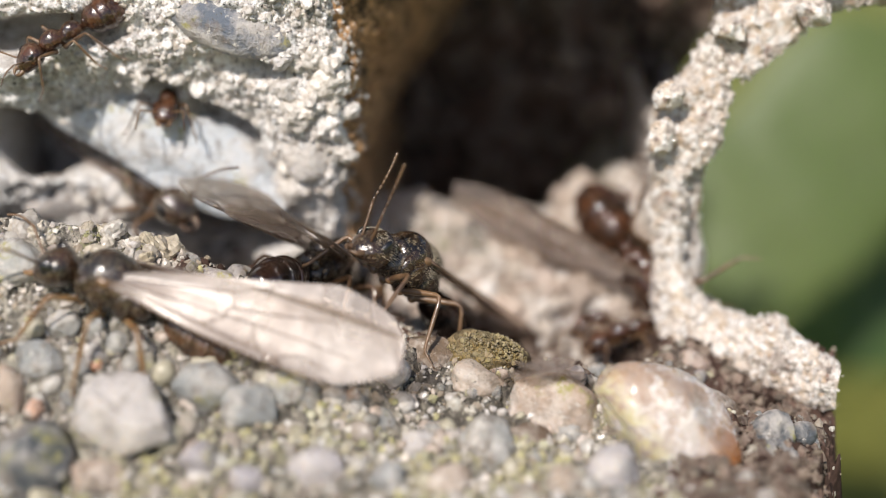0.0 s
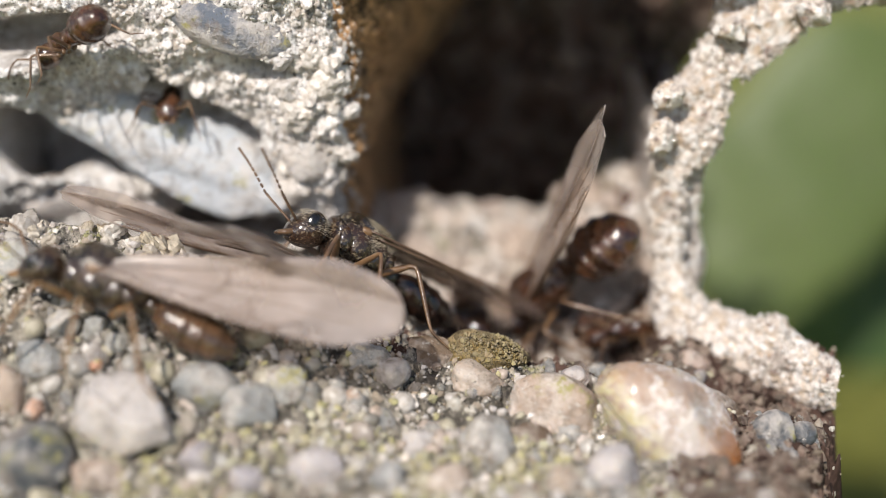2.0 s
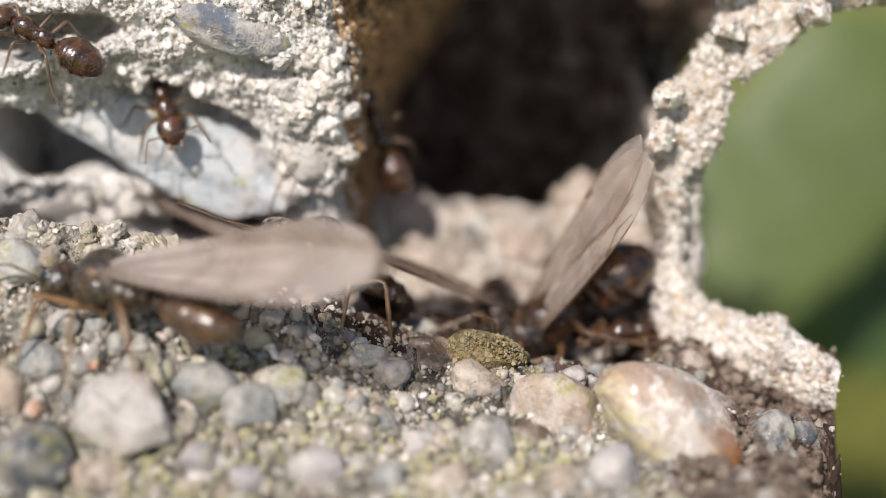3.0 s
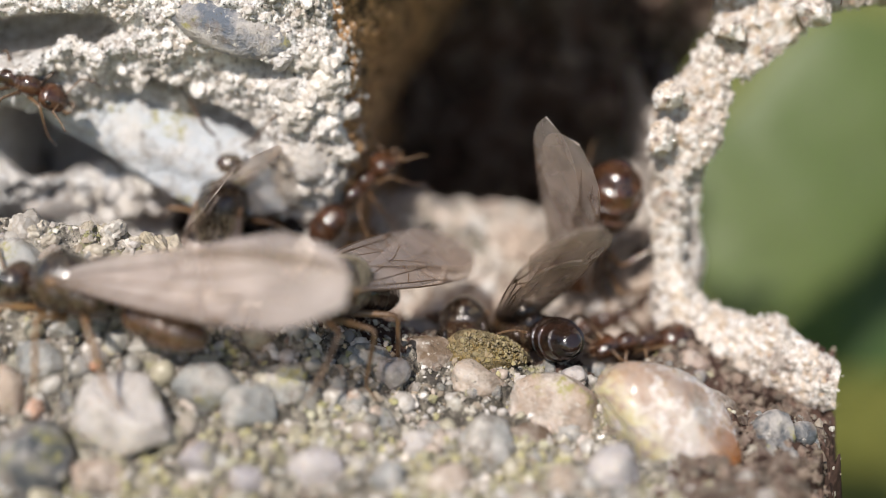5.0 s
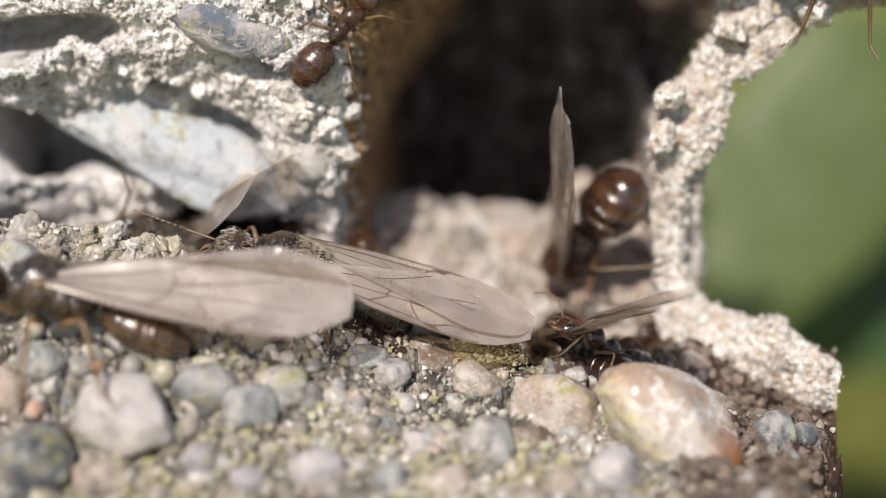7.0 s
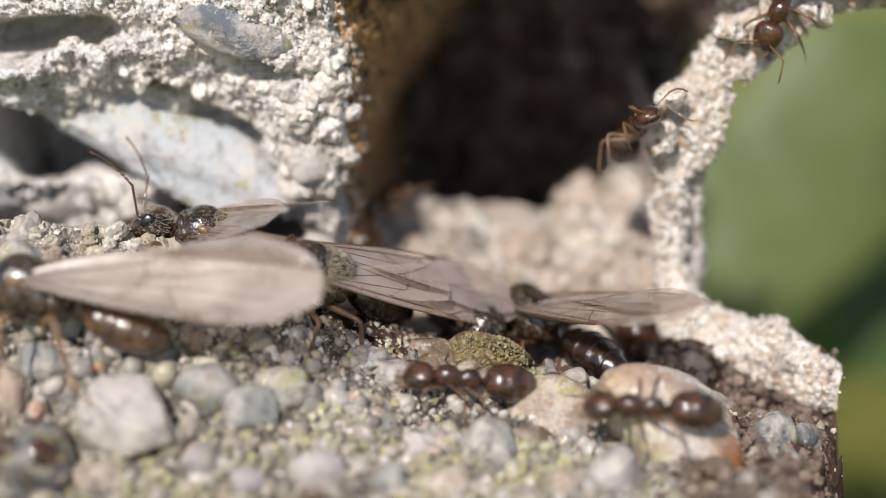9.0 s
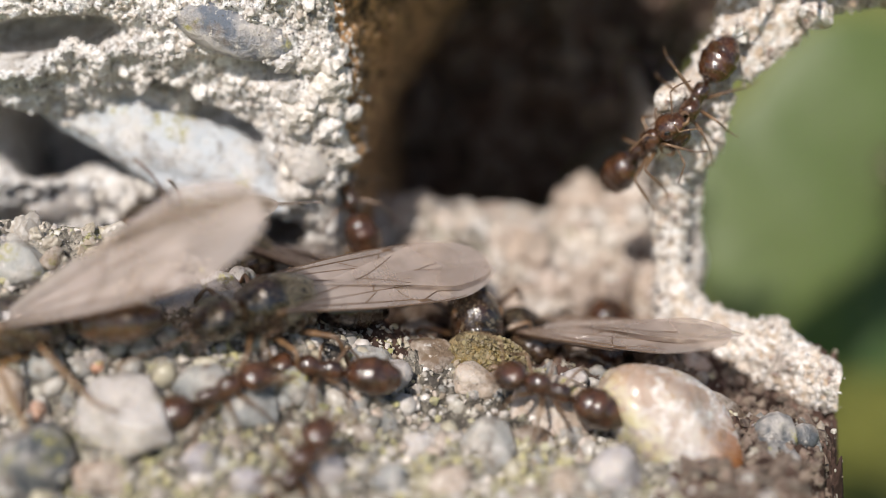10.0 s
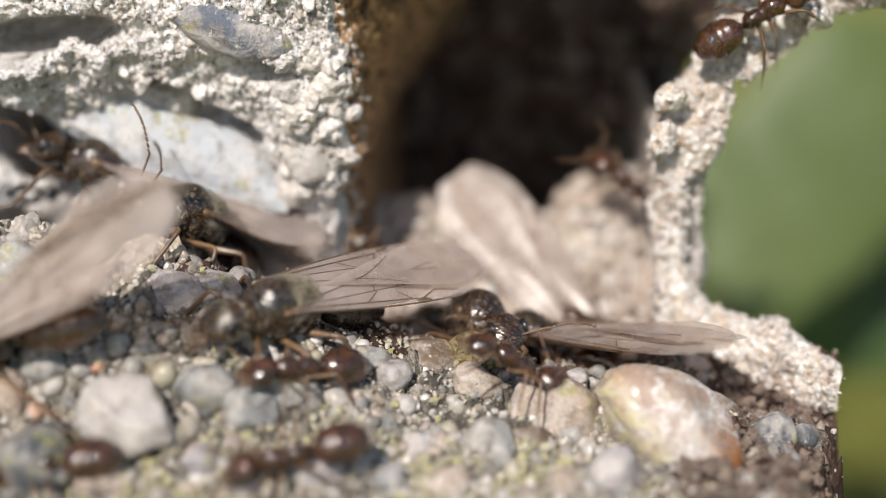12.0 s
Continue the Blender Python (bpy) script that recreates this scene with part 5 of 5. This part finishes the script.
    walk(hole_male, [
        (0, mm(4.28, 2.69, -1.65, 122, 27, -37)),
        (0.5, mm(3.66, 2.73, -2.03, 120, 51, -27)),
        (1, mm(3.00, 2.81, -2.34, -169, 71, 58)),
        (1.5, mm(2.92, 2.83, -2.08, -156, 78, 64)),
        (1.8, mm(2.41, 2.75, -1.89, -60, 65, 127)),
        (2, mm(1.97, 2.63, -1.84, -41, 51, 141)),
        (2.3, mm(1.99, 2.54, -2.04, -41, 50, 143)),
        (2.6, mm(2.19, 2.42, -2.29, -33, 57, 159)),
        (3, mm(2.05, 2.21, -2.36, -37, 49, 160)),
        (3.2, mm(2.29, 2.11, -2.42, -34, 52, 162)),
        (4.8, mm(2.82, 3.05, -1.50, -103, 65, 111)),
        (5.5, mm(2.88, 3.05, -1.43, -143, 59, 87)),
        (6, mm(2.74, 3.05, -0.91, -106, 61, 104)),
        (6.25, mm(2.78, 3.05, -1.28, -78, 65, 118)),
        (6.5, mm(2.96, 3.05, -1.65, -78, 68, 123)),
        (6.8, mm(2.76, 3.05, -1.48, -77, 63, 119)),
        (7, mm(2.59, 3.05, -1.26, -79, 57, 112)),
        (7.2, mm(2.27, 3.05, -1.43, -101, 54, 96)),
        (7.7, mm(2.79, 3.30, -1.93, -107, 69, 106)),
        (8.3, mm(3.69, 2.99, -2.46, 49, 18, -80)),
        (8.8, mm(3.94, 2.54, -2.71, 30, -1, -81)),
        (9.5, mm(3.59, 2.54, -2.60, 27, -3, -92)),
        (10, mm(3.36, 2.54, -2.53, 26, -5, -100)),
        (10.6, mm(3.10, 2.54, -2.73, 22, -28, -94)),
        (10.8, mm(3.15, 2.66, -2.86, 18, -1, -83)),
        (11, mm(3.16, 2.77, -3.03, 24, 30, -67)),
        (11.5, mm(3.02, 2.66, -2.86, 32, 25, -56)),
        (12, mm(2.91, 2.63, -2.86, 34, 23, -54)),
    ])
    walk(hollow_male, [
        (0, mm(1.32, 2.15, -3.40, 1, 8, 98)),
        (0.5, mm(1.12, 2.64, -3.48, -44, -1, 122)),
        (1, mm(1.47, 2.66, -4.60, -45, 17, 118)),
        (1.5, mm(1.26, 2.53, -4.53, -49, 18, 121)),
        (2, mm(1.47, 2.42, -4.43, -50, 19, 117)),
        (2.25, mm(2.01, 2.30, -4.39, -67, 19, 176)),
        (2.5, mm(2.42, 2.18, -4.08, -48, 16, -125)),
        (3, mm(1.53, 2.01, -2.63, -51, -14, -105)),
        (3.2, mm(1.52, 2.02, -2.59, -52, -8, -113)),
        (3.7, mm(1.53, 1.83, -2.71, -29, -13, -162)),
        (4.2, mm(1.53, 1.64, -2.62, -10, 0, 152)),
        (4.8, mm(1.54, 1.44, -2.30, -6, 24, 107)),
        (5, mm(1.53, 1.47, -2.20, -8, 28, 107)),
        (5.5, mm(1.63, 1.32, -2.25, -5, 22, 113)),
        (6, mm(1.84, 1.18, -2.30, -2, 17, 119)),
        (6.5, mm(2.16, 1.10, -2.27, -4, 16, 117)),
        (7, mm(2.39, 1.10, -2.33, -7, 16, 112)),
        (7.2, mm(2.31, 1.10, -2.27, -6, 15, 114)),
        (8.8, mm(1.69, 1.40, -1.91, -6, 6, 126)),
        (9, mm(1.65, 1.40, -1.85, -5, 4, 129)),
        (9.3, mm(1.65, 1.40, -2.02, -5, 4, 134)),
        (9.8, mm(1.64, 1.41, -2.24, 0, -1, 139)),
        (10, mm(1.54, 1.41, -2.33, 1, -1, 142)),
        (10.4, mm(1.50, 1.42, -2.32, 2, -3, 143)),
        (12, mm(1.71, 1.45, -2.41, 2, 0, 139)),
    ])
    walk(facing_male, [
        (0, mm(1.00, 1.64, -3.21, -5, 32, -59)),
        (1.5, mm(1.08, 1.46, -3.15, -4, 36, -68)),
        (2.5, mm(1.02, 1.12, -2.91, -2, 29, -81)),
        (3.2, mm(1.04, 0.99, -2.34, 1, 20, -93)),
        (4.8, mm(0.38, 1.34, -2.08, 0, -10, -92)),
        (5, mm(0.41, 1.33, -2.07, 0, -10, -92)),
        (5.5, mm(0.50, 1.32, -2.24, 0, -10, -91)),
        (6, mm(0.50, 1.16, -2.35, 0, -4, -92)),
        (6.5, mm(0.59, 1.01, -2.30, 0, 2, -92)),
        (7, mm(0.60, 1.01, -2.27, 0, 4, -91)),
        (7.2, mm(0.61, 1.01, -2.26, 0, 4, -91)),
        (8.8, mm(0.62, 0.79, -1.91, -2, 22, -75)),
        (9, mm(0.62, 0.78, -1.84, -3, 22, -71)),
        (9.5, mm(0.78, 0.75, -1.66, -4, 22, -62)),
        (10, mm(0.58, 0.74, -1.63, -1, 24, -82)),
        (10.5, mm(0.65, 0.71, -1.71, -4, 17, -66)),
        (11, mm(0.55, 0.75, -1.63, -2, 9, -78)),
        (11.5, mm(0.35, 0.79, -1.54, -1, -3, -87)),
        (12, mm(0.58, 0.76, -1.66, -5, -10, -60)),
    ])
    walk(top_male, [
        (0, mm(8.36, 2.22, 5.40, -107, -2, 179)),
        (5.3, mm(8.36, 2.22, 5.20, -107, -2, 179)),
        (5.9, mm(8.21, 2.21, 4.76, -70, 0, 180)),
        (6.2, mm(7.78, 1.96, 4.66, 8, 0, 180)),
        (6.6, mm(7.45, 1.96, 4.66, -22, 2, -179)),
        (7.2, mm(7.52, 2.01, 5.08, -12, -2, 179)),
        (9, mm(6.50, 2.04, 5.48, 8, -9, 177)),
        (12, mm(6.50, 2.15, 5.77, 8, -9, 177)),
    ])
    walk(lip_worker, [
        (0, mm(-6.92, 1.54, 3.51, -12, 26, -150)),
        (0.5, mm(-6.89, 1.55, 3.49, -12, 26, -141)),
        (0.8, mm(-6.85, 1.56, 3.45, -12, 26, -136)),
        (1, mm(-6.80, 1.56, 3.40, -12, 26, -132)),
        (1.5, mm(-6.93, 1.45, 3.48, -10, 25, 178)),
        (2, mm(-6.81, 1.40, 3.45, -10, 30, 135)),
        (2.5, mm(-6.96, 1.40, 3.55, -15, 10, 150)),
        (3.2, mm(-7.60, 1.39, 3.68, -24, -30, 174)),
        (4.2, mm(-8.88, 1.57, 4.46, -24, -30, 174)),
        (4.8, mm(-9.59, 1.71, 4.84, -24, -30, 174)),
        (12, mm(-9.99, 1.74, 4.93, -23, -28, 169)),
    ])
    walk(face_worker, [
        (0, mm(-5.27, 2.86, 2.06, 0, 8, -88)),
        (2.5, mm(-5.20, 2.88, 2.11, 0, 8, -88)),
        (3.2, mm(-5.45, 2.09, 2.08, 20, 40, -52)),
        (4.2, mm(-7.58, 1.74, 2.45, 33, 28, -11)),
        (4.8, mm(-7.94, 1.76, 2.42, 33, 23, -9)),
        (5.2, mm(-7.31, 1.80, 2.80, 33, 21, -9)),
        (5.5, mm(-6.25, 1.95, 2.66, 33, 21, -8)),
        (5.6, mm(-6.12, 1.91, 2.68, 38, 17, -6)),
        (5.9, mm(-5.94, 1.79, 2.64, 52, 5, -2)),
        (6, mm(-5.80, 1.89, 2.63, 57, -30, -3)),
        (6.1, mm(-5.22, 1.89, 2.61, 83, -62, -17)),
        (6.2, mm(-4.77, 1.89, 2.59, -155, -77, -109)),
        (6.3, mm(-4.16, 1.90, 2.61, -74, -50, -141)),
        (6.4, mm(-3.72, 1.90, 2.61, -40, -26, -139)),
        (6.5, mm(-3.44, 1.90, 2.72, -22, -6, -129)),
        (6.65, mm(-3.07, 1.70, 3.04, -55, -36, -151)),
        (6.8, mm(-2.49, 1.57, 3.62, 41, -83, 46)),
        (7, mm(-1.77, 1.65, 3.75, 49, -46, 22)),
        (7.2, mm(-1.44, 1.82, 3.81, 47, -50, 26)),
        (8, mm(-1.07, 2.12, 5.22, 20, -68, 63)),
        (12, mm(-0.97, 2.33, 5.79, 4, -70, 84)),
    ])
    walk(corner_worker, [
        (0, mm(-0.79, 5.20, -2.41, -15, -54, 125)),
        (1.9, mm(-0.78, 5.00, -2.20, -18, -58, 130)),
        (2.5, mm(-1.00, 4.25, 2.16, -20, -57, 136)),
        (2.8, mm(-1.22, 3.94, 1.77, -24, -57, 144)),
        (3.2, mm(-1.42, 3.79, 0.78, -22, -62, 137)),
        (4.8, mm(-1.57, 2.79, 0.42, 25, -54, 31)),
        (5.2, mm(-1.85, 2.28, 0.29, 26, -28, 14)),
        (5.5, mm(-2.61, 1.89, 0.48, 22, -9, 3)),
        (5.6, mm(-2.70, 1.94, 0.41, 23, -4, 1)),
        (6, mm(-2.92, 2.14, -0.19, 24, 17, -7)),
        (6.2, mm(-2.74, 2.24, -0.30, 23, 28, -11)),
        (7.2, mm(-2.06, 3.17, -0.78, 23, 19, -7)),
        (8.8, mm(-1.58, 3.94, -0.67, 23, -19, 7)),
        (9.5, mm(-1.67, 3.58, -0.36, 15, -68, 63)),
        (10, mm(-1.91, 2.52, 0.34, -35, -65, 145)),
        (10.15, mm(-2.09, 1.93, 1.36, 48, -61, 28)),
        (10.3, mm(-2.30, 1.66, 2.13, 52, -6, -3)),
        (10.5, mm(-2.25, 1.67, 1.22, 69, 53, 7)),
        (10.6, mm(-2.17, 1.65, 0.57, 70, 62, 1)),
        (10.75, mm(-2.24, 1.63, 0.74, 64, 75, -16)),
        (11, mm(-2.37, 1.79, 0.56, -16, 63, -113)),
        (11.5, mm(-2.06, 2.24, -0.36, 28, 62, -43)),
        (12, mm(-1.59, 3.17, -1.10, 34, 37, -16)),
    ])
    walk(stone_worker, [
        (0, mm(3.66, 2.08, -2.48, -2, 15, -163)),
        (2, mm(3.66, 2.08, -2.48, -2, 6, -167)),
        (3.2, mm(3.64, 1.51, -2.29, -2, -1, -164)),
        (4.8, mm(3.70, 1.10, -2.24, -2, -2, -160)),
        (5.5, mm(3.40, 0.45, -2.27, -2, -8, -156)),
        (6, mm(3.16, 0.21, -2.05, -2, -17, -159)),
        (6.5, mm(2.85, 0.04, -1.94, -2, -22, -155)),
        (7, mm(2.84, -0.21, -1.75, -2, -34, -169)),
        (7.2, mm(2.88, -0.32, -1.75, -2, -26, -161)),
        (7.8, mm(3.33, -1.31, -1.83, -6, 26, -121)),
        (8.3, mm(3.75, -1.89, -1.99, 4, 38, -73)),
        (8.8, mm(1.45, -2.09, -1.72, -19, 23, -147)),
        (9, mm(0.21, -1.68, -1.73, -22, -8, -172)),
        (9.2, mm(-0.22, -1.45, -1.66, -18, -8, -176)),
        (9.4, mm(-1.29, -1.89, -1.46, -14, -8, 179)),
        (9.7, mm(-1.68, -1.85, -1.47, -12, -7, 177)),
        (10, mm(-2.15, -2.00, -1.41, -12, -5, 178)),
        (10.5, mm(-2.50, -2.27, -1.34, -12, -8, 177)),
        (11, mm(-1.77, -2.08, -1.52, -11, -13, -153)),
        (11.5, mm(-2.15, -2.00, -1.41, -11, -13, -147)),
        (12, mm(-2.50, -2.25, -1.29, -10, -10, -146)),
    ])
    walk(trail_worker, [
        (0, mm(3.38, 3.10, -2.60, -2, 19, -173)),
        (5, mm(3.47, 2.89, -2.58, -2, 19, -173)),
        (7.2, mm(3.97, 1.43, -2.50, -2, 34, -137)),
        (8.2, mm(4.81, -0.95, -2.33, -6, 35, -116)),
        (8.8, mm(4.26, -3.01, -2.16, -21, 6, -167)),
        (9, mm(3.22, -2.84, -1.71, -22, -4, -176)),
        (9.2, mm(2.55, -2.37, -2.02, -18, -6, -179)),
        (9.4, mm(0.84, -1.61, -1.77, -14, -8, 178)),
        (9.6, mm(1.61, -2.17, -1.94, -16, -11, 176)),
        (9.8, mm(2.01, -2.21, -2.10, -25, -15, 174)),
        (10, mm(1.74, -2.16, -1.69, -33, -19, 173)),
        (10.2, mm(1.17, -1.97, -1.78, -33, -15, 175)),
        (10.4, mm(0.81, -1.48, -1.61, -32, -11, 176)),
        (10.6, mm(1.04, -1.94, -1.94, -30, -10, 177)),
        (10.8, mm(1.10, -1.90, -1.78, -26, -12, 176)),
        (11.2, mm(1.03, -1.90, -1.87, -22, -12, 176)),
        (11.5, mm(1.12, -1.88, -1.67, -22, -8, 177)),
        (11.8, mm(1.43, -1.91, -1.49, -20, -59, 165)),
        (12, mm(1.18, -1.53, -1.48, -2, -34, -169)),
    ])
    walk(near_worker, [
        (0, mm(-8.69, -3.26, -1.94, 32, 9, -3)),
        (8, mm(-8.50, -3.26, -1.94, 32, 9, -3)),
        (8.8, mm(-7.63, -3.75, -2.09, 32, 0, 0)),
        (9.4, mm(-6.36, -3.45, -1.93, 32, 4, -2)),
        (9.6, mm(-6.27, -3.21, -1.78, 33, -1, 0)),
        (9.8, mm(-5.05, -3.69, -1.27, 33, -12, 5)),
        (10, mm(-3.69, -2.77, -1.47, 33, -23, 9)),
        (10.2, mm(-4.14, -2.57, -1.39, 33, -54, 37)),
        (10.4, mm(-3.89, -2.27, -1.28, -20, -61, 118)),
        (10.7, mm(-4.70, -3.60, -1.16, -34, -16, 174)),
        (11, mm(-5.74, -3.60, -1.76, -33, 19, -173)),
        (11.5, mm(-6.22, -3.63, -2.15, -34, 37, -164)),
        (12, mm(-6.61, -3.80, -2.31, -32, 9, -177)),
    ])
    walk(crossing_worker, [
        (0, mm(-1.96, -5.08, -3.44, -18, -68, 117)),
        (8.8, mm(-1.96, -5.02, -3.28, -18, -68, 117)),
        (9.5, mm(-1.61, -4.78, -2.62, -18, -68, 117)),
        (10, mm(-2.34, -3.90, -2.28, 33, -54, 31)),
        (10.2, mm(-2.91, -3.68, -2.05, 37, -32, 17)),
        (10.6, mm(-1.18, -4.37, -2.25, 32, -1, 0)),
        (11, mm(1.09, -3.88, -2.37, 32, -5, 2)),
        (11.3, mm(0.61, -3.15, -2.31, 17, -63, 62)),
        (11.5, mm(1.30, -3.43, -2.33, -34, -46, 158)),
        (11.8, mm(-2.05, -3.41, -2.06, -32, 3, -179)),
        (12, mm(-2.58, -3.89, -2.08, -32, 14, -175)),
    ])
    walk(rim_worker, [
        (0, mm(4.24, 5.07, -1.35, -15, -54, 149)),
        (7.2, mm(4.20, 4.83, -1.14, -15, -62, 137)),
        (8.2, mm(3.88, 3.25, 0.37, -40, -72, 148)),
        (8.8, mm(3.56, 2.03, 1.71, 20, -35, -78)),
        (9.5, mm(3.72, 1.72, 1.80, 20, -35, -78)),
        (9.8, mm(3.64, 1.64, 1.79, 20, -35, -78)),
        (10, mm(3.78, 1.58, 1.52, 59, -45, -45)),
        (10.2, mm(3.79, 1.60, 1.31, 67, -50, -44)),
        (10.5, mm(4.17, 1.62, 1.85, 80, -57, -45)),
        (10.6, mm(4.34, 1.86, 1.83, 83, -68, -27)),
        (10.75, mm(4.46, 2.21, 1.91, 38, -83, 47)),
        (11, mm(4.64, 2.81, 2.11, -24, -54, 125)),
        (11.5, mm(3.60, 3.56, 0.42, -37, -32, 153)),
        (12, mm(3.71, 3.86, 0.09, -37, -32, 153)),
    ])
    walk(mortar_worker, [
        (0, mm(7.08, 2.28, 5.56, -22, 68, -117)),
        (8, mm(7.10, 2.22, 5.26, -36, 63, -135)),
        (8.5, mm(6.40, 2.21, 3.83, -37, 63, -137)),
        (8.8, mm(6.17, 2.21, 3.67, -38, 63, -138)),
        (9, mm(6.21, 2.13, 4.08, -41, 59, -144)),
        (9.5, mm(5.57, 1.93, 3.45, -47, 50, -155)),
        (9.8, mm(4.78, 1.74, 2.69, -46, 53, -152)),
        (10, mm(4.59, 1.62, 2.30, -45, 54, -149)),
        (10.2, mm(4.64, 1.45, 2.12, -54, 2, -174)),
        (10.25, mm(4.60, 1.41, 2.14, -53, -11, -179)),
        (10.5, mm(4.68, 1.34, 2.59, -38, -69, 136)),
        (10.6, mm(4.90, 1.42, 3.06, -23, -73, 117)),
        (11, mm(5.85, 1.72, 4.03, 44, -65, 35)),
        (11.5, mm(6.32, 2.04, 4.46, 54, -39, 10)),
        (12, mm(5.86, 2.00, 3.93, 54, -30, 6)),
    ])
    walk(leaf_worker, [
        (0, mm(17.52, 22.36, -3.91, -62, 0, 180)),
        (8.8, mm(16.20, 22.28, -4.08, -62, 5, -178)),
        (9.2, mm(15.06, 22.15, -4.44, -62, 9, -177)),
        (9.5, mm(14.01, 21.96, -4.97, -60, 28, -169)),
        (9.8, mm(14.50, 21.76, -5.50, -24, 68, -117)),
        (10.2, mm(16.01, 21.65, -5.85, 55, 46, -22)),
        (12, mm(17.13, 21.65, -5.85, 58, 37, -16)),
    ])
    # Legs step while an ant walks, antennae feel about all the time.
    for k, (ant, start, end) in enumerate(((lip_worker, 0, 3.2), (face_worker, 2.6, 7.4), (corner_worker, 2, 12), (stone_worker, 4.8, 12), (trail_worker, 7.2, 12), (near_worker, 8.4, 12),
                                           (crossing_worker, 8.8, 12), (rim_worker, 7.6, 12), (mortar_worker, 8.8, 12), (leaf_worker, 8.8, 10.4))):
        legs = [c for c in ant.children if c.name.startswith("leg")]
        steps = max(2, int((end - start) / 0.16))
        for i, limb in enumerate(legs):
            side = 1 if i < 3 else -1
            step = 1 if i % 2 == 0 else -1
            base = limb.location / MM
            rows = [(start + (end - start) * j / steps, mm(*base, 0, 0, side * 13 * step * (1 if j % 2 else -1))) for j in range(steps + 1)]
            if start > 0:
                rows.insert(0, (0, rows[0][1]))
            if end < 12:
                rows.append((12, rows[-1][1]))
            walk(limb, rows)
        feel(ant, k, 16)
    for k, (ant, swing) in enumerate(((front_male, 8), (crest_male, 16), (facing_male, 18), (hole_male, 10), (rear_male, 8))):
        feel(ant, 20 + k, swing)
    feel(centre_male, 31, 12, ((0, 0), (1.6, 0), (2.4, 78), (12, 85)))


motions()
